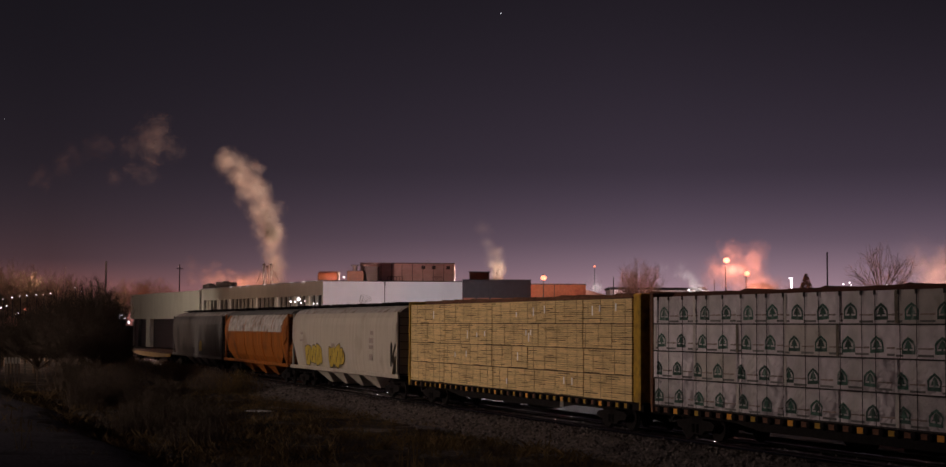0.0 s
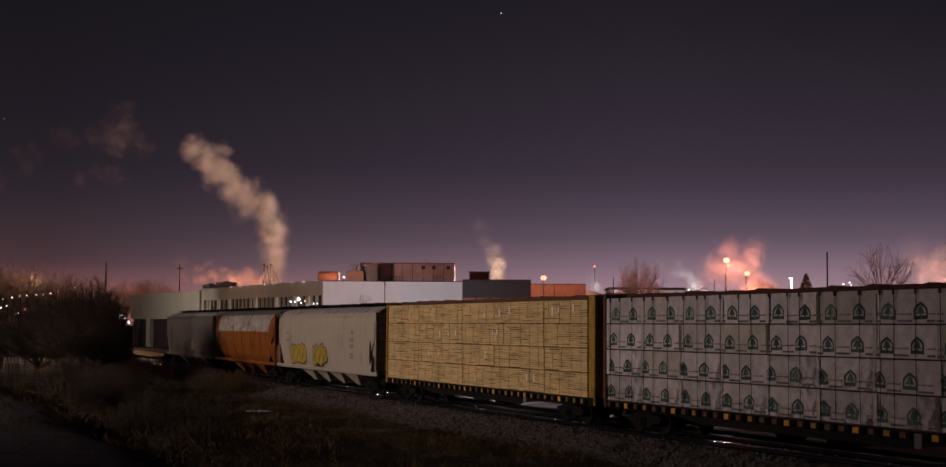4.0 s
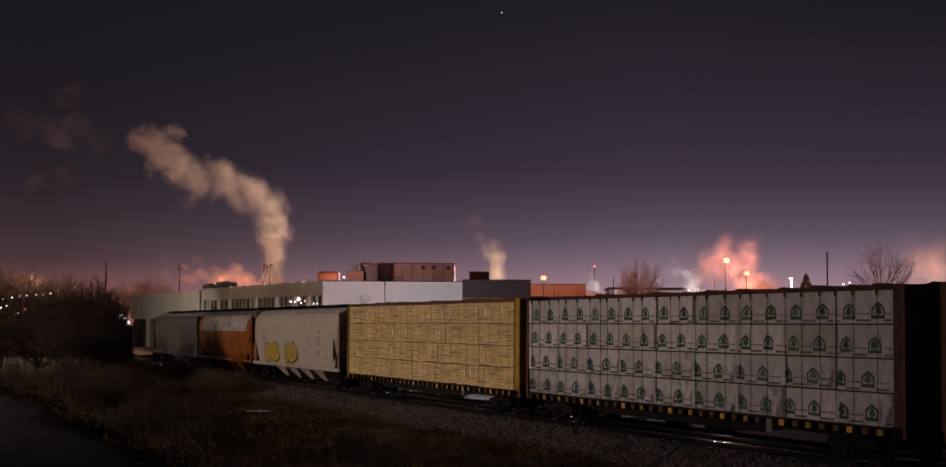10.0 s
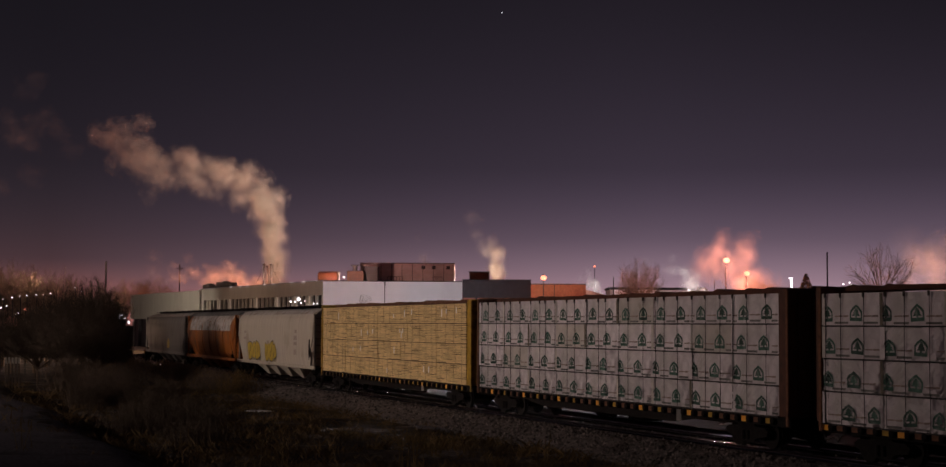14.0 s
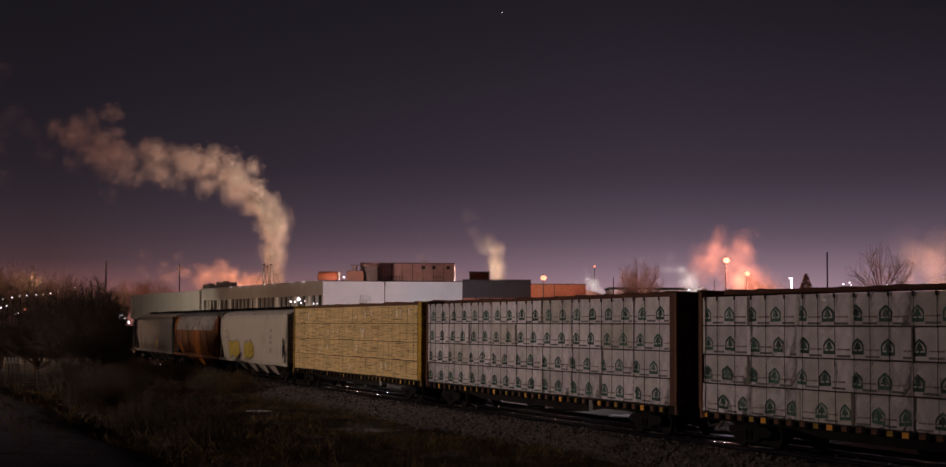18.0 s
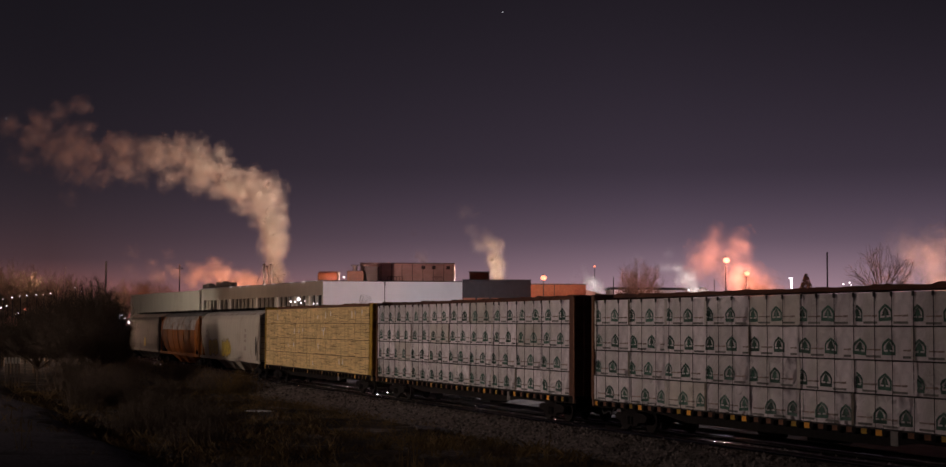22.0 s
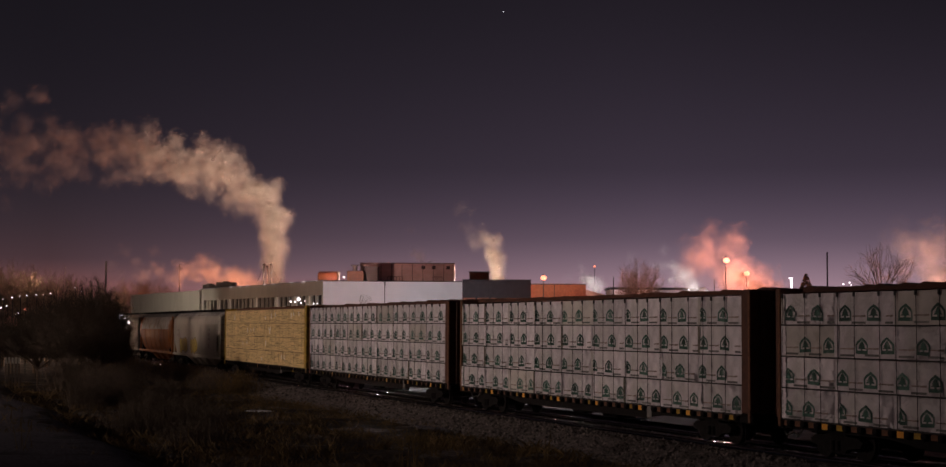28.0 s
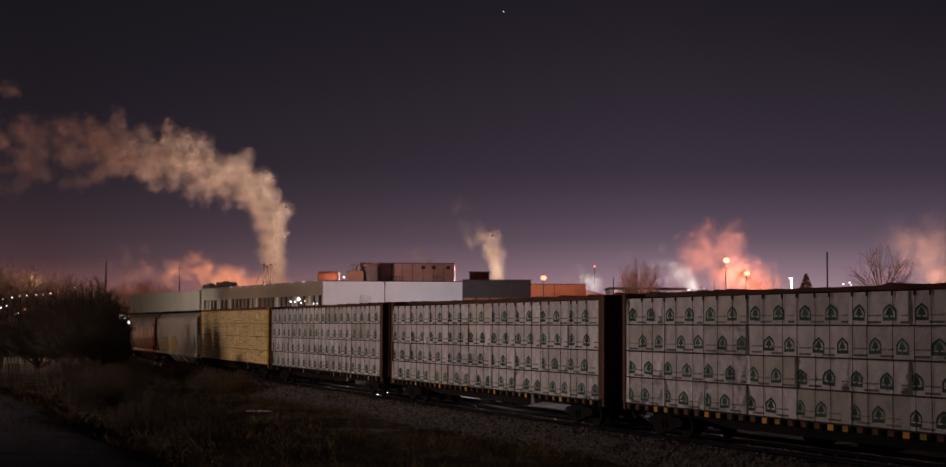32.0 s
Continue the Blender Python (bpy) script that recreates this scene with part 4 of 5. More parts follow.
def centerbeam(kind, s0, near, far, label, seed):
    """A centerbeam flatcar. near and far: how thick its bulkheads are."""
    rg = random.Random(seed)
    paint = M_YELLOW if kind == "y" else M_BROWN
    car = thing("centerbeam_flatcar", label, "flatcar", group="centerbeam flatcars")
    x0, x1 = -HALF - near, HALF + far
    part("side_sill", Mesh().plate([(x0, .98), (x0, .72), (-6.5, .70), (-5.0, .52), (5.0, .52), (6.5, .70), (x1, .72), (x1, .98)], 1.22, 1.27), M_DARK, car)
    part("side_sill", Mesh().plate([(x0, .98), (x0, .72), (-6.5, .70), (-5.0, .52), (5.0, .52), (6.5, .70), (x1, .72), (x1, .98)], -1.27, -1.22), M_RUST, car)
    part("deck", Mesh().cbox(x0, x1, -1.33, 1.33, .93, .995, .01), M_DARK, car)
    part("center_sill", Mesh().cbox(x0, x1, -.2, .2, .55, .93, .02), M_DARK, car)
    cb = Mesh().box(-HALF, HALF, -.06, .06, 1.0, 1.15).box(-HALF, HALF, -.06, .06, 4.25, 4.4)
    for i in range(13):
        x = -HALF + 2 * HALF * i / 12
        cb.box(x - .05, x + .05, -.05, .05, 1.15, 4.25)
    part("center_truss", cb, M_DARK, car)
    ch = Mesh()
    rings = []
    for i in range(90):
        x = x0 + (x1 - x0) * i / 89
        b = .04 * noise.noise((x * 1.3 + seed * 9, 0, 0)) + (.05 if rg.random() < .16 else 0)
        rings.append([(x, -.62, 4.47), (x, -.55, 4.58 + b), (x, .55, 4.60 + b), (x, .66, 4.47)])
    part("top_chord", ch.loft(rings), M_BROWN if kind != "y" else M_RUST, car, "rusty top chord with bundled straps")
    for x, th_, sg in ((-HALF, near, -1), (HALF, far, 1)):
        a_, b_ = sorted((x + sg * .02, x + sg * th_))
        bh = part("bulkhead", Mesh().cbox(a_, b_, -1.36, 1.36, 1.0, 4.58, .03), paint if kind == "y" else M_BROWN, car, "tall end bulkhead")
        for k in (-1.0, -.5, 0, .5, 1.0):
            part("stiffener", Mesh().cbox(b_ if sg > 0 else a_ - .08, b_ + .08 if sg > 0 else a_, k - .06, k + .06, 1.0, 4.5, .01), paint if kind == "y" else M_BROWN, bh)
        part("edge_post", Mesh().cbox(a_ - .02, a_ + .1, 1.362, 1.41, .75, 4.55, .012), M_YELLOW if kind == "y" else M_RUST, bh, "worn painted edge strip")
        coupler(car, x + sg * th_, sg)
    for i in range(35):
        x = -HALF + .3 + i * .635
        part("strap_winch", winch, M_DARK, car, m=pose(x, 1.275, .86))
        k = x + .32
        part("stake_pocket", POCKET["y" if (kind == "y" and i % 2) or i % 5 == 0 else "b"], M_RUST, car, m=pose(k, 1.275, .86))
        if (i * 7 + seed) % 5 == 0:
            part("reflector", refl, M_REFLECT, car, "bright yellow reflector", m=pose(k, 1.308, .86))
    part("placard", Mesh().cbox(-5.55, -5.25, 1.29, 1.31, .55, .92, .01), M_LABEL, car, "pale data placard")
    part("brake_valve", Mesh().cbox(-1.5, -.4, -.3, .5, .3, .6, .04), M_DARK, car)
    part("air_tank", Mesh().tube((1, .3, .45), (2.2, .3, .45), .16, n=10), M_DARK, car)
    running_gear(car, 9.0)
    ride(car, s0)
    return car


# bundle pieces, shared
SKINS = {}          # the slack of each film, by which the print on it lies


def on_film(film, x, z):
    """How far out a film lies at a place on its pack."""
    skin, ln = SKINS[film]
    nz_, nx_ = skin.shape[0] - 1, skin.shape[1] - 1
    u = min(max((x / ln + .5) * nx_, 0), nx_ - .001)
    v = min(max((z - .015) / .838 * nz_, 0), nz_ - .001)
    i, j = int(u), int(v)
    u, v = u - i, v - j
    return skin[j, i] * (1 - u) * (1 - v) + skin[j, i + 1] * u * (1 - v) + skin[j + 1, i] * (1 - u) * v + skin[j + 1, i + 1] * u * v


def printed(film, quads, at_, lean=0.0, wide=1.0):
    """Ink on a film: quads in x and z round a place on the pack, following the film's creases."""
    m = Mesh()
    co, si = math.cos(radians(lean)), math.sin(radians(lean))
    out = .024 if SKINS[film][0].shape[1] > 40 else .011
    for (a, b, c, d), n_, k_ in quads:
        v = []
        for j in range(k_ + 1):
            for i in range(n_ + 1):
                u, w = i / n_, j / k_
                x = (a[0] * (1 - u) + b[0] * u) * (1 - w) + (d[0] * (1 - u) + c[0] * u) * w
                z = (a[1] * (1 - u) + b[1] * u) * (1 - w) + (d[1] * (1 - u) + c[1] * u) * w
                x, z = at_[0] + (x * co - z * si) * wide, at_[1] + x * si + z * co
                v.append((x, on_film(film, x, z) + out, z))
        m.add(v, [(j * (n_ + 1) + i + 1, j * (n_ + 1) + i, (j + 1) * (n_ + 1) + i, (j + 1) * (n_ + 1) + i + 1) for j in range(k_) for i in range(n_)])
    spots, spot_of = {}, []
    for v in m.v:
        spot_of.append(spots.setdefault((round(v[0], 4), round(v[2], 4)), len(spots)))
    where = {j: m.v[i] for i, j in enumerate(spot_of)}
    m.v, m.f = [where[j] for j in range(len(spots))], [tuple(spot_of[i] for i in q) for q in m.f]
    return m


def wrap_mesh(ln, seed, mat, crush=0):
    """A wrapped pack: a box with a slack, creased film over its near side and top."""
    m = Mesh().box(-ln / 2 + .012, ln / 2 - .012, .06, 1.33, .02, .845)
    nx_, nz_ = (34, 14) if not crush else (44, 18)
    for j in range(nz_ + 1):
        for i in range(nx_ + 1):
            x = -ln / 2 + ln * i / nx_
            z = .015 + .838 * j / nz_
            e = min(i, nx_ - i) / nx_ * 2
            p = noise.fractal((x * 1.6 + seed * 5.1, z * 1.8, seed), 1.0, 2.0, 5) * (.026 if crush else .018)
            fold = (.024 if crush else .012) * abs(math.sin(9 * (x + z * (.9 if seed % 2 else -.7)) + seed)) * (1 if noise.noise((x, z, seed * 2.0)) > .1 else .2)
            if crush:
                fold += crush * .016 * abs(math.sin(19 * (x * (.6 if seed % 2 else -.5) + z) + 3 * noise.noise((x * 1.5, z * 2, seed)))) * max(0, .4 + noise.noise((x * 1.2, z, seed * 3.0)))
            m.v.append((x, (1.345 if not crush else 1.315) + (p + fold) * min(1, e * 6 + .2) - (.02 if e == 0 else 0), z))
    k = 8
    skin = np.array([v[1] for v in m.v[8:]]).reshape(nz_ + 1, nx_ + 1)
    m.f += [(k + j * (nx_ + 1) + i + 1, k + j * (nx_ + 1) + i, k + (j + 1) * (nx_ + 1) + i, k + (j + 1) * (nx_ + 1) + i + 1) for j in range(nz_) for i in range(nx_)]
    me = m.data("wrap", mat, True)
    SKINS[me.name] = (skin, ln)
    return me


PACK = 22.25 / 9
WRAPS = [wrap_mesh(PACK, i, M_WRAP) for i in range(6)] + [wrap_mesh(PACK, 6 + i, M_WRAPD) for i in range(2)]
CRUSHED = [wrap_mesh(PACK, 10 + i, M_WRAP, 3.0) for i in range(4)]
# the printed badge: a house outline with a tree inside it, and the lines of print beside it
house_o = [(-.275, 0), (.275, 0), (.275, .25), (.185, .34), (0, .435), (-.185, .34), (-.275, .25)]
house_i = [(-.212, .09), (.212, .09), (.212, .22), (.137, .285), (0, .36), (-.137, .285), (-.212, .22)]
BADGE = [((house_o[i], house_o[(i + 1) % 7], house_i[(i + 1) % 7], house_i[i]), 10 if i == 0 else 5, 2) for i in range(7)]
TREE = [(((-.04, .09), (.04, .09), (.04, .135), (-.04, .135)), 2, 1), (((-.185, .135), (.185, .135), (.09, .21), (-.09, .21)), 8, 2), (((-.145, .20), (.145, .20), (.07, .265), (-.07, .265)), 6, 2), (((-.11, .255), (.11, .255), (.01, .345), (-.01, .345)), 5, 3)]
BAR1 = [(((-.29, .01), (-.06, .0), (-.06, .05), (-.29, .06)), 6, 1), (((-.04, .012), (.29, .01), (.29, .045), (-.04, .05)), 8, 1)]
BAR2 = [(((-.29, 0), (.30, 0), (.30, .058), (-.29, .058)), 16, 1)]
FOLDS = []
for i in range(4):
    fm = Mesh()
    w_, rf = (.10, .16, .22, .13)[i], random.Random(i)
    for j in range(13):
        z_ = .02 + .82 * j / 12
        e_ = PACK / 2 - .012
        fm.v += [(e_ - w_ + rf.uniform(-.02, .02), 1.372, z_), (e_ - w_ * .5, 1.40 + rf.uniform(-.012, .012), z_), (e_ - w_ * .2, 1.385 + rf.uniform(-.01, .01), z_), (e_, 1.37, z_)]
    fm.f += [(j * 4 + k + 1, j * 4 + k, j * 4 + k + 4, j * 4 + k + 5) for j in range(12) for k in range(3)]
    FOLDS.append(fm.data("end_fold", (M_WRAP, M_WRAPD, M_WRAP, M_STAIN)[i]))
# black strip whose colour stands for the shaded gap between layers
GAP_STRIP = Mesh().box(-PACK / 2, PACK / 2, 1.33, 1.378, -.026, .014).data("spacer_lath", M_STRAP)
STRAP1 = Mesh().box(-.008, .008, 1.38, 1.392, .0, .86).data("strap", M_STRAP)
STRAP_TOP = Mesh().box(-.008, .008, 1.38, 1.392, .0, .86).cbox(-.035, .035, 1.38, 1.42, .74, .86, .008).data("strap", M_STRAP)


def wrapped_load(s0, seed, z0=1.0):
    """Four layers of nine wrapped packs on the near side and their plain twins behind."""
    rg = random.Random(seed)
    ties = [[k + .22 + rg.uniform(-.16, .16) for k in (-.8, 0, .8)] for _ in range(9)]
    for row in range(4):
        phase = rg.uniform(-.6, .6)
        for col in range(9):
            x = -HALF + PACK * (col + .5)
            soiled = rg.random() < .11
            b = thing("lumber_pack", "soiled tan-streaked wrapped lumber pack on a flatcar" if soiled else "white wrapped lumber pack with green tree badges", "lumber pack", group="wrapped lumber packs")
            me = WRAPS[6 + rg.randrange(2)] if soiled else CRUSHED[rg.randrange(4)] if rg.random() < (.85, .5, .2, .15)[row] else WRAPS[rg.randrange(6)]
            part("wrap", me, M_WRAP, b)
            first = math.ceil((x - PACK / 2 - phase) / 1.236)
            for k in range(first, first + 2):
                q = k * 1.236 + phase - x + rg.uniform(-.04, .04)
                zz_ = .12 + rg.uniform(-.015, .015)
                if abs(q) > PACK / 2:
                    continue
                q = max(-PACK / 2 + .25, min(PACK / 2 - .25, q))
                tilt, wide_ = rg.uniform(-3, 3), min(1.0, (PACK / 2 - abs(q)) / .28) * rg.uniform(.93, 1.05)
                bg_ = part("badge", printed(me.name, BADGE, (q, zz_), tilt, wide_), M_GREEN, b, "green printed badge")
                part("tree_print", printed(me.name, TREE, (q, zz_), tilt, wide_), M_GREEN, bg_)
                for c_ in (q - .618, q + .618) if k == first else (q + .618,):
                    if abs(c_) < PACK / 2 + .1:
                        whole = abs(c_) < PACK / 2 - .31
                        c_ = c_ if whole else math.copysign(PACK / 2 - .17, c_)
                        part("print_bar", printed(me.name, BAR1, (c_, zz_ + .10), 0, 1 if whole else .5), M_PRINT, b)
                        part("print_bar", printed(me.name, BAR2, (c_, zz_ - .07), 0, 1 if whole else .5), M_BLACKP, b)
            for k in ties[col]:
                part("strap", STRAP_TOP if row == 3 else STRAP1, M_STRAP, b, m=pose(k + rg.uniform(-.02, .02), .012, 0))
            if rg.random() < .75:
                part("end_fold", FOLDS[rg.randrange(4)], M_WRAP, b, "overlapping folded film")
            part("spacer_lath", GAP_STRIP, M_GAP_SHADE, b)
            ride(b, s0, pose(x, 0, z0 + row * .862))
    for row in range(2):
        b = thing("lumber_pack", "white wrapped lumber packs on the far side of a flatcar", "lumber pack", group="wrapped lumber packs")
        part("wrap", Mesh().cbox(-HALF, HALF, -1.35, -.08, .0, 1.715, .03), M_WRAP, b)
        ride(b, s0, pose(0, 0, z0 + row * 1.724))


G0 = -HALF
STEP = 22.25 + 2.136
centerbeam("b", G0, .55, .30, "brown centerbeam flatcar loaded with white wrapped lumber", 1)
wrapped_load(G0, 1)
centerbeam("b", G0 - STEP, .55, .30, "rusty centerbeam flatcar loaded with white wrapped lumber", 2)
wrapped_load(G0 - STEP, 2, .95)
centerbeam("b", G0 - 2 * STEP, .55, .30, "dark brown centerbeam flatcar loaded with white wrapped lumber", 3)
wrapped_load(G0 - 2 * STEP, 3, .97)
Y0 = 1.459 + HALF
centerbeam("y", Y0, .62, .30, "yellow centerbeam flatcar loaded with bare lumber", 4)


def lumber_mesh(ln, hgt, seed):
    """A pack of boards: courses of planks with uneven edges."""
    rg = random.Random(seed)
    m = Mesh()
    n_ = 11
    for j in range(n_):
        z = hgt * j / n_
        x = -ln / 2 + .01
        while x < ln / 2 - .02:
            split = rg.random() < .5
            e = min(ln / 2 - .01, x + (rg.uniform(.25, 1.2) if split else rg.uniform(.3, 1.6)))
            if ln / 2 - e < .2:
                e = ln / 2 - .01
            y = 1.36 + rg.uniform(-.0012, .0012)
            g_ = rg.choice((.009, .014, .02, .03)) if split else rg.choice((.001, .002, .004, .006))
            m.cbox(x, e, y - .5, y, z + g_, z + hgt / n_ - .001, .002)
            x = e
    return m


rg = random.Random(77)
cuts = [[-11.1, -7.36, 1.1, 6.7, 11.1], [-11.1, -7.36, -2.4, 1.2, 6.7, 11.1], [-11.1, -7.3, -3.4, 1.2, 6.6, 11.1], [-11.1, -7.3, 1.2, 6.7, 11.1]]
for row in range(4):
    for k, (a_, b_) in enumerate(zip(cuts[row][:-1], cuts[row][1:])):
        b = thing("lumber_stack", "strapped pack of pale yellow sawn boards on a flatcar", "lumber pack", group="bare lumber packs")
        ln = b_ - a_
        tagged(part("board_stock", lumber_mesh(ln - .05, .83, row * 9 + k), M_LUMBER, b), kind="stuff")
        # the core is coloured dark as the shade behind the board gaps
        part("pack_core", Mesh().box(-ln / 2 + .03, ln / 2 - .03, .08, 1.30, .0, .82), M_GAP_SHADE, b)
        part("spacer_lath", Mesh().box(-ln / 2, ln / 2, .1, 1.345, -.022, .004), M_GAP_SHADE, b)
        x = -ln / 2 + .5
        while x < ln / 2 - .2:
            part("strap", Mesh().box(x - .006, x + .006, 1.376, 1.384, 0, .84), M_BAND, b)
            x += rg.uniform(.75, 1.05)
        for _ in range(rg.randrange(0, 4)):
            q, zz_, h_ = rg.uniform(-ln / 2 + .2, ln / 2 - .2), rg.uniform(.15, .45), rg.uniform(.16, .36)
            part("paper_tag", Mesh().box(q - .05, q + .05, 1.386, 1.39, zz_, zz_ + h_), M_TAG, b, "small white paper tag")
        ride(b, Y0, pose((a_ + b_) / 2, 0, 1.01 + row * .862))
for row in range(2):
    b = thing("lumber_stack", "stacked boards on the far side of a flatcar", "lumber pack", group="bare lumber packs")
    part("board_stock", Mesh().cbox(-11.1, 11.1, -1.35, -.08, 0, 1.715, .02), M_LUMBER, b)
    ride(b, Y0, pose(0, 0, 1.0 + row * 1.724))


def hopper(s0, ln, label, paint, seed, roundness=.0, bays=4, band=None):
    """A covered hopper wagon of length ln over its body."""
    rg = random.Random(seed)
    car = thing("covered_hopper", label, "hopper wagon", group="covered hoppers")
    h_ = ln / 2
    if roundness:
        prof = [(.95, 1.0), (1.25, 1.5), (1.42, 2.2), (1.46, 2.9), (1.42, 3.4), (1.30, 3.8), (1.05, 4.15)]
    else:
        prof = [(1.30, 1.15), (1.40, 1.7), (1.43, 2.6), (1.42, 3.5), (1.36, 3.85), (1.22, 4.10), (1.0, 4.25)]
    ring = prof + [(-y, z) for y, z in prof[::-1]]
    rings = []
    for x, cut in ((-h_ + .05, 2.75), (-h_ + 1.0, 1.0), (h_ - 1.0, 1.0), (h_ - .05, 2.75)):
        rings.append([(x, y, max(z, cut)) for y, z in ring])
    part("body", Mesh().loft(rings), paint, car, smooth=False)
    part("roof", Mesh().loft([[(x, y, z) for y, z in ((1.22, 4.12), (.95, 4.33), (.35, 4.45), (-.35, 4.45), (-.95, 4.33), (-1.22, 4.12))] for x in (-h_, h_)]), M_CHALK if not roundness else M_HOPPER2, car, "pale dusty roof")
    part("running_board", Mesh().cbox(-h_ - .3, h_ + .3, -.45, .45, 4.53, 4.57, .01), M_DARK, car)
    for i in range(9):
        x = -h_ + ln * (i + .5) / 9
        part("hatch", Mesh().cbox(x - .5, x + .5, -.3, .3, 4.45, 4.62 + rg.uniform(0, .03), .03), M_DARK, car)
    part("side_sill", Mesh().cbox(-h_ - .35, h_ + .35, 1.33, 1.42, .98, 1.17, .015).cbox(-h_ - .35, h_ + .35, -1.42, -1.33, .98, 1.17, .015), paint, car)
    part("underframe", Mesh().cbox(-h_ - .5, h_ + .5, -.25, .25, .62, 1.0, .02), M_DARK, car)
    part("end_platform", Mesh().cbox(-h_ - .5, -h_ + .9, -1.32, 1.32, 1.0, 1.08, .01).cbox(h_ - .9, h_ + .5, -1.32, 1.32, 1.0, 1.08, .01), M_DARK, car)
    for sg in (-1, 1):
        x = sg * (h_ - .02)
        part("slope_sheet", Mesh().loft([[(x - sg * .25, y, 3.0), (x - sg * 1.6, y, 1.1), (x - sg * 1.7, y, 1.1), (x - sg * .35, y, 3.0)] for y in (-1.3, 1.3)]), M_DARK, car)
        for y in (-1.33, 1.33):
            part("corner_post", Mesh().cbox(x - .06, x + .06, y - .05, y + .05, 1.0, 4.15, .01), paint, car)
        lad = Mesh()
        for k in range(8):
            lad.tube((x + sg * .1, .8, 1.2 + k * .38), (x + sg * .1, 1.28, 1.2 + k * .38), .012, n=5)
        for y in (.8, 1.28):
            lad.tube((x + sg * .1, y, 1.08), (x + sg * .1, y, 4.0), .016, n=5)
        part("ladder", lad, M_DARK, car)
        coupler(car, sg * (h_ + .5), sg)
    for i in range(bays):
        x = (-h_ + 4.0) + (ln - 8.0) * (i + .5) / bays
        w_ = (ln - 8) / bays * .47
        part("discharge_bay", Mesh().loft([[(x - w_, 1.2, 1.1), (x + w_, 1.2, 1.1), (x + w_, -1.2, 1.1), (x - w_, -1.2, 1.1)], [(x - .28, .5, .34), (x + .28, .5, .34), (x + .28, -.5, .34), (x - .28, -.5, .34)]]), paint, car, "sloping discharge chute")
        part("gate", Mesh().cbox(x - .35, x + .35, -.6, .6, .26, .338, .01), M_DARK, car)
    if band:
        part("dust_band", Mesh().loft([[(x, y, z) for y, z in ((1.475, 3.05), (1.435, 3.42), (1.315, 3.82), (1.07, 4.17), (1.0, 4.1), (1.38, 3.3))] for x in (-h_ + 1.2, h_ - 1.2)]), band, car, "chalky white dust along its shoulder")
    for k in range(7 if roundness else 0):
        x = -h_ + 1.3 + (ln - 2.6) * k / 6
        part("rib", Mesh().loft([[(x + e, y + .03, z) for y, z in prof[::1]] + [(x + e, y - .02, z) for y, z in prof[::-1]] for e in (-.03, .03)]), paint, car)
    running_gear(car, h_ - 1.6)
    ride(car, s0)
    return car


h3 = hopper(35.55, 19.7, "pale grey covered hopper sprayed with yellow lettering", M_HOPPER, 1)
# bulging sprayed shapes with dark rims, two clusters
for cx, wd, hh_, lean, k in ((6.1, .62, .60, .10, 0), (5.0, .58, .52, -.08, 1), (3.85, .66, .58, .12, 2), (1.25, .62, .55, .05, 3), (.15, .60, .62, -.12, 4), (-.75, .40, .46, .15, 5)):
    for mat_, gr, yy in ((M_STRAP, 1.0, 1.432), (M_SPRAY, .92, 1.4365)):
        o = []
        for i in range(26):
            t = 2 * math.pi * i / 26
            r_ = 1 + .13 * math.sin(3 * t + k * 2.1) + .07 * math.sin(5 * t + k)
            sx_ = abs(math.cos(t)) ** .6 * (1 if math.cos(t) > 0 else -1)
            sz_ = abs(math.sin(t)) ** .6 * (1 if math.sin(t) > 0 else -1)
            zq = sz_ * hh_ * r_ * gr
            o.append((cx + sx_ * wd * r_ * gr + lean * zq, 1.83 + zq))
        part("spray_rim" if gr == 1 else "spray_patch", Mesh().plate(o, yy, yy + .003), mat_, h3, "dark sprayed rim" if gr == 1 else "bulging yellow sprayed shape")
    for dx, dz, l_ in ((-.12, .12, .22), (.14, -.16, .18)):
        part("spray_line", Mesh().plate([(cx + dx - .045, 1.83 + dz - l_), (cx + dx + .045, 1.83 + dz - l_ * .8), (cx + dx + .06, 1.83 + dz + l_ * .7), (cx + dx - .03, 1.83 + dz + l_)], 1.441, 1.444), M_STRAP, h3)
# thin plate, coloured dark for the shade inside an open slot
part("side_slot", Mesh().plate([(-9.15 + .13 * math.cos(t), 2.1 + .62 * math.sin(t)) for t in (2 * math.pi * i / 14 for i in range(14))], 1.424, 1.440), M_DARK, h3, "tall dark plate standing for an open slot")
for x, z, a_, b_ in ((7.6, 2.95, .3, .14), (7.6, 2.55, .4, .12), (1.0, 2.2, .35, .3), (-6.0, 3.0, .25, .2), (-5.9, 2.6, .35, .25), (-5.9, 2.3, .35, .2), (-5.9, 1.75, .28, .3)):
    part("stencil_bar", Mesh().plate([(x - a_, z), (x + a_, z), (x + a_, z + b_), (x - a_, z + b_)], 1.433, 1.436), M_PRINT, h3)
hopper(55.9, 18.3, "rust-orange round-sided hopper with chalky white shoulders", M_ORANGE, 2, 1, 3, M_CHALK)
h1 = hopper(76.9, 20.6, "weathered grey covered hopper with stained sides", M_HOPPER2, 3)
part("spray_patch", Mesh().plate([(-3.0, 1.5), (-1.9, 1.45), (-1.8, 2.0), (-2.4, 2.3), (-3.0, 2.1)], 1.432, 1.436), M_SPRAY, h1, "faded sprayed shape")
flat = thing("flat_wagon", "low empty flat wagon with a yellow side sill", "flatcar")
part("deck", Mesh().cbox(-12, 12, -1.4, 1.4, .95, 1.08, .02), M_RUST, flat)
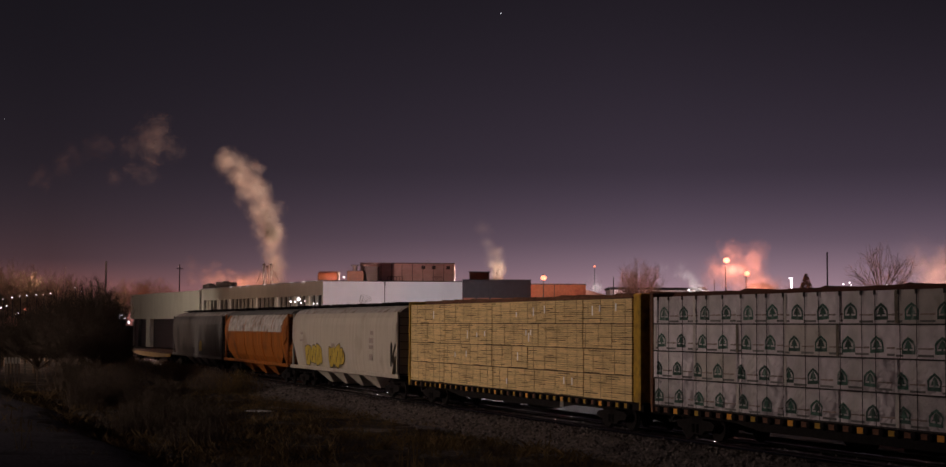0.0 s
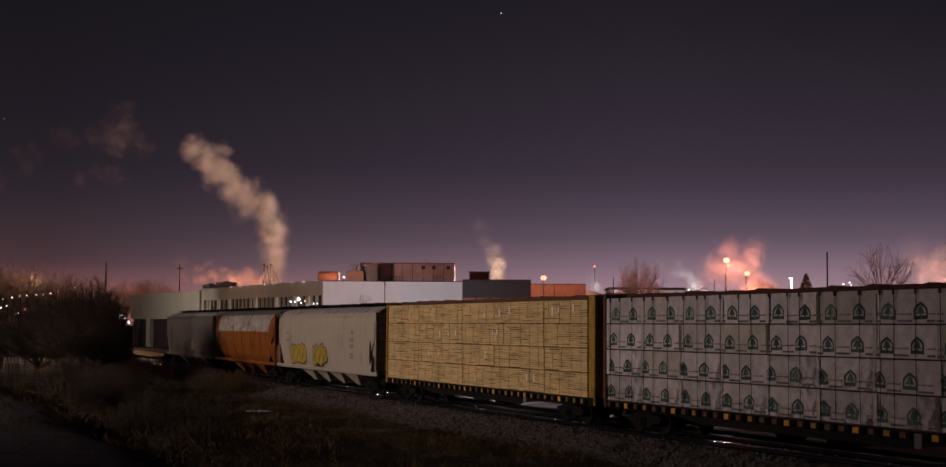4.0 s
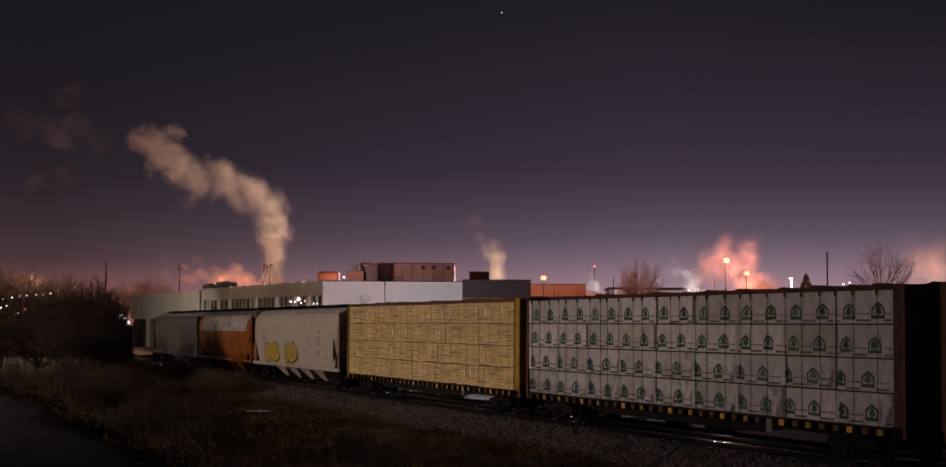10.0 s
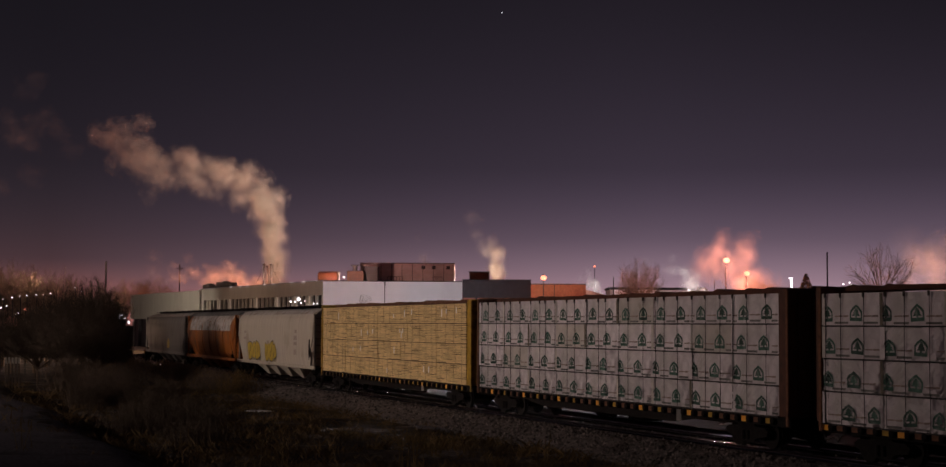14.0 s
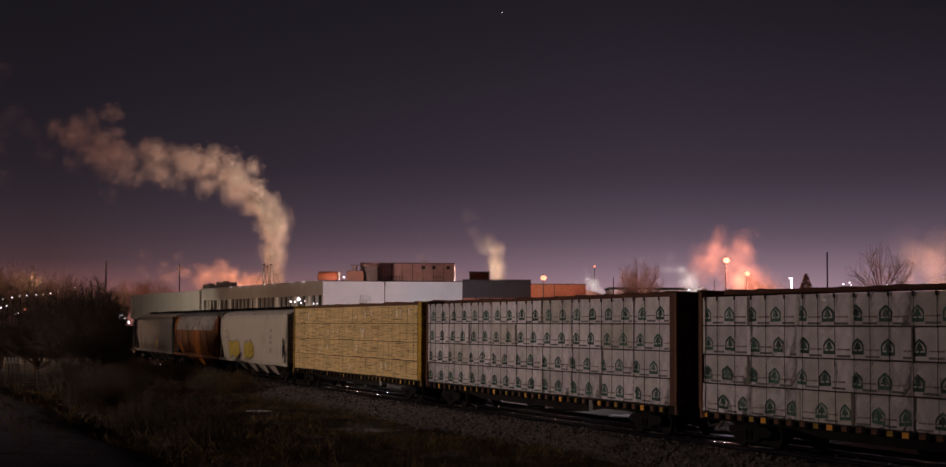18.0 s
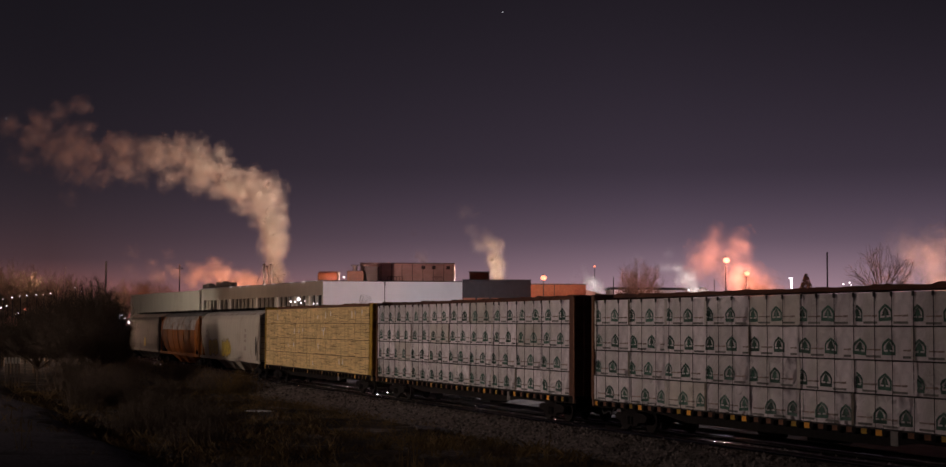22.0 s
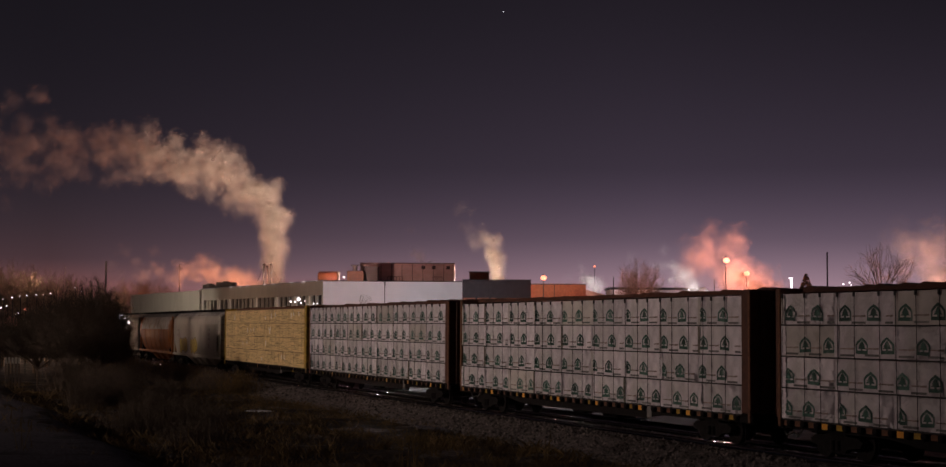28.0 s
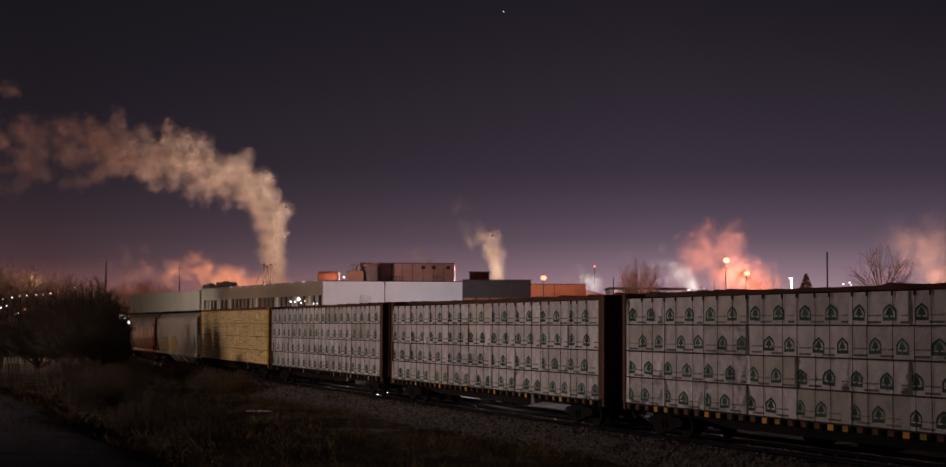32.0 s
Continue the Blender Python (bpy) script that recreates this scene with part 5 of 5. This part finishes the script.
for y in (-1.42, 1.37):
    part("side_sill", Mesh().plate([(-12, .95), (-12, .75), (-5, .55), (5, .55), (12, .75), (12, .95)], y, y + .05), M_YELLOW, flat)
part("center_sill", Mesh().cbox(-12, 12, -.25, .25, .6, .95, .02), M_DARK, flat)
running_gear(flat, 9.5)
ride(flat, 100.5)


# ---- steam ----
def puff_mesh(seed, mat, rough=.5):
    """A cloud of unit size: lumpy shells one inside the other."""
    m = Mesh()
    for k, r in enumerate((1.08, .74, .42)):
        m.blob((0, 0, 0), r, rough, 1.25, seed + k * .37, 16, 24, (1, 1, .9))
    return m.data("puff", mat, True)


scene.cycles.transparent_max_bounces = 96
S_MAIN = smoke("dense_steam", .36, scale=1.3)
S_MID = smoke("loose_steam", .20, scale=1.3)
S_THIN = smoke("thin_steam", .10, scale=1.3)
S_WISP = smoke("wispy_steam", .045, scale=1.3)
PUFFS = {k: [puff_mesh(i + 1, m) for i in range(5)] for k, m in (("main", S_MAIN), ("mid", S_MID), ("thin", S_THIN), ("wisp", S_WISP))}


def plume(label, depth, way, every, oldest, size, grade, seed, sway=1.0):
    """Puffs of steam that rise and drift. way: rows of (age, px, py, scatter) by which every puff goes; size and grade: rows of (age at the start, metres or kind)."""
    rg = random.Random(seed)
    ages = [w[0] for w in way]
    born = -oldest
    while born < 31:
        old = max(0.0, -born)
        born += every * rg.uniform(.7, 1.3) * (1 + old / 30)
        off = Vector((rg.gauss(0, 1), rg.gauss(0, 1)))
        r = float(np.interp(-born, [s[0] for s in size], [s[1] for s in size])) * rg.uniform(.75, 1.25)
        kind = [k for a, k in grade if -born >= a][-1]
        ob = thing("steam_puff", label, "steam", group="steam puffs", kind="stuff")
        sub = part("puff", PUFFS[kind][rg.randrange(5)], None, ob)
        spin = Vector((rg.uniform(-1, 1), rg.uniform(-1, 1), rg.uniform(-1, 1))).normalized()
        turn0, rate = rg.uniform(0, 6.28), rg.uniform(-.06, .06)
        lift = sway * math.sin(born * .8 + seed) * 6 + sway * math.sin(born * .33) * 7
        dz = rg.gauss(0, r * .5)
        rows = []
        for i in range(13):
            t = i * 32 / 12
            a = min(max(t - born, 0.0), ages[-1])
            px, py, sc = (float(np.interp(a, ages, [w[k] for w in way])) for k in (1, 2, 3))
            p = at(px + off.x * sc, py + off.y * sc * .8 - lift * min(1, a / 24), depth + dz)
            rows.append((t, Matrix.LocRotScale(p, Matrix.Rotation(turn0 + rate * t, 3, spin).to_quaternion(), None)))
        sub.scale = (r, r, r)
        ob.matrix_basis = rows[0][1]
        MOVES.append((ob, rows))


# the two edges between which the chimney steam goes, by age
UPPER = [(0, 457, 505), (1, 457, 468), (4.5, 461, 395), (8, 464, 345), (10.5, 444, 306), (13.5, 404, 267), (16.5, 362, 249), (19.5, 322, 233), (23.5, 268, 221), (27.5, 212, 209), (31.5, 155, 198), (35.5, 95, 194), (40.5, 25, 190), (52, -140, 182), (70, -400, 170)]
LOWER = [(0, 453, 505), (1, 451, 468), (4.5, 446, 402), (8, 437, 367), (10.5, 417, 350), (13.5, 382, 334), (16.5, 338, 320), (19.5, 290, 308), (23.5, 228, 295), (27.5, 168, 292), (31.5, 105, 290), (35.5, 40, 288), (40.5, -40, 286), (52, -220, 282), (70, -480, 275)]
LOOSE = [(0, 1.5), (1, 3), (4.5, 6), (10, 9), (16, 11), (21, 14), (27, 20), (33, 29), (45, 55), (70, 90)]
# which lanes the steam fills, by its time of birth
CREST = [(-16, 0, .1), (-13, .2, .45), (-10, .45, .8), (-7, .55, 1), (-3, .32, 1), (0, .1, .9), (1.5, 0, .8), (5, .2, .9), (8, .3, .95), (11.4, 0, .8), (15, .2, .95), (19, 0, .9), (40, .2, 1)]


def curve_at(rows, a, k):
    return float(np.interp(a, [w[0] for w in rows], [w[k] for w in rows]))


def chimney_steam(label, born, last, every, lanes, size, kinds, seed):
    """Puffs that rise from the chimneys and drift off between the two edges, loosening with age. lanes: from 0 at the upper edge to 1 at the lower; None: by the time of birth."""
    rg = random.Random(seed)
    while born < last:
        born += every * rg.uniform(.6, 1.4)
        lo_, hi_ = (curve_at(CREST, born, 1), curve_at(CREST, born, 2)) if lanes is None else lanes
        u = lo_ + (hi_ - lo_) * rg.random() ** 1.1
        kind = kinds[0] if u < .5 else kinds[1] if u < .78 else kinds[2]
        r = rg.uniform(*size)
        ob = thing("steam_puff", label, "steam", group="steam puffs", kind="stuff")
        sub = part("puff", PUFFS[kind][rg.randrange(5)], None, ob)
        sub.scale = (r, r, r)
        off = (rg.gauss(0, 1), rg.gauss(0, .8), rg.gauss(0, .9))
        spin = Vector((rg.uniform(-1, 1), rg.uniform(-1, 1), rg.uniform(-1, 1))).normalized()
        turn0, rate = rg.uniform(0, 6.28), rg.uniform(-.06, .06)
        rows = []
        for i in range(17):
            t = i * 2.0
            a = max(t - born, 0.0)
            sc = curve_at(LOOSE, a, 1)
            px = curve_at(UPPER, a, 1) * (1 - u) + curve_at(LOWER, a, 1) * u + off[0] * sc
            py = curve_at(UPPER, a, 2) * (1 - u) + curve_at(LOWER, a, 2) * u + off[1] * sc + 5 * math.sin(born * 1.9 + a * .12) * min(1, a / 6)
            rows.append((t, Matrix.LocRotScale(at(px, py, 229 + off[2] * (.4 + .06 * a)), Matrix.Rotation(turn0 + rate * t, 3, spin).to_quaternion(), None)))
        ob.matrix_basis = rows[0][1]
        MOVES.append((ob, rows))


CREAM = "cream steam billowing from the factory chimneys"
chimney_steam(CREAM, -15.6, -9, .17, None, (1.1, 1.7), ("mid", "thin", "thin"), 4)
chimney_steam(CREAM, -9, 3, .115, None, (1.1, 1.7), ("mid", "thin", "wisp"), 7)
chimney_steam(CREAM, 3, 31, .09, None, (1.05, 1.7), ("main", "mid", "thin"), 8)
chimney_steam("torn cream steam drifting from the factory chimneys", -25.2, -23.4, .12, (0, .06), (1.3, 2.0), ("wisp", "wisp", "wisp"), 5)
chimney_steam("faint torn steam drifting from the factory chimneys", -34, -23, .9, (.5, 1), (1.4, 2.2), ("wisp", "wisp", "wisp"), 6)
plume("pale steam drifting over the slate building", 235, [(0, 826, 476, 2), (14, 825, 450, 3), (30, 822, 424, 5), (46, 812, 402, 8), (64, 790, 382, 12), (90, 760, 360, 18)], 1.0, 60, [(0, 1.0)], [(-99, "main"), (16, "mid"), (26, "thin"), (40, "wisp")], 5, .6)
plume("orange-lit steam around the street lamps", 171.5, [(0, 1270, 498, 10), (16, 1252, 472, 16), (36, 1226, 454, 20), (60, 1188, 436, 26), (100, 1130, 414, 34)], .85, 74, [(0, 1.6)], [(-99, "thin"), (24, "thin"), (44, "wisp")], 7, 1.2)
plume("pinkish steam rising beyond the bare tree", 226, [(0, 1572, 512, 9), (20, 1560, 466, 14), (44, 1544, 434, 18), (70, 1524, 402, 24), (110, 1480, 366, 40)], 1.4, 70, [(0, 2.2)], [(-99, "mid"), (30, "thin"), (46, "wisp")], 9, 1.2)
plume("white steam from a low vent", 262, [(0, 1152, 500, 1), (12, 1151, 476, 3), (26, 1140, 460, 6), (46, 1114, 448, 10), (80, 1070, 432, 20)], 1.3, 46, [(0, 1.0)], [(-99, "mid"), (14, "thin"), (30, "wisp")], 11, .5)
plume("red-lit steam low behind the factory wing", 285, [(0, 486, 492, 3), (8, 450, 476, 5), (20, 402, 468, 7), (34, 360, 459, 10), (46, 322, 452, 13), (70, 220, 440, 22)], .5, 46, [(0, 1.45)], [(-99, "mid"), (20, "thin"), (36, "wisp")], 13, .9)
plume("white steam beyond the brick annex", 300, [(0, 990, 500, 1), (16, 988, 474, 4), (40, 974, 460, 8), (80, 930, 440, 16)], 2.2, 46, [(0, 1.1)], [(-99, "mid"), (20, "wisp")], 15, .4)
plume("faint steam beyond the plant room", 300, [(0, 716, 480, 1), (16, 710, 440, 3), (40, 694, 420, 8), (80, 650, 400, 16)], 2.6, 40, [(0, 1.0)], [(-99, "thin"), (16, "wisp")], 17, .4)
# unseen red point added to light the foot of the chimney steam
lamp("steam_uplight", "POINT", at(448, 472, 221), 1500, (1.0, .32, .18), radius=1)
# unseen pinkish point added to brighten the steam by the bare tree
lamp("steam_lamp", "POINT", at(1552, 474, 214), 15000, (1.0, .44, .34), radius=1)

# unseen red point added to light the low steam behind the wing
lamp("steam_uplight", "POINT", at(365, 478, 268), 38000, (1.0, .32, .18), radius=1)

# ---- star ----
star = thing("star", "single bright star in the night sky", "star", mesh=Mesh().blob((0, 0, 0), .95, 0, 1, 0, 6, 8), mat=G_STAR)

star_2 = thing("star", "faint star in the night sky", "star", mesh=Mesh().blob((0, 0, 0), .45, 0, 1, 0, 6, 8), mat=G_STAR)


# ---- what moves ----
def motions():
    for ob, rows in MOVES:
        walk(ob, rows)
    for ws, x in WHEELS:
        rows = []
        for i in range(129):
            t = i * .25
            rows.append((t, pose(x, 0, .42, 0, math.degrees(gone(t) / .46), 0)))
        walk(ws, rows)
    walk(star_2, [(0.0, Matrix.Translation(at(6.5, 197.5, 2500))), (32.0, Matrix.Translation(at(11, 195.5, 2500)))])
    walk(star, [(0.0, Matrix.Translation(at(830.3, 22.3, 2500))), (32.0, Matrix.Translation(at(834.6, 19.0, 2500)))])


motions()
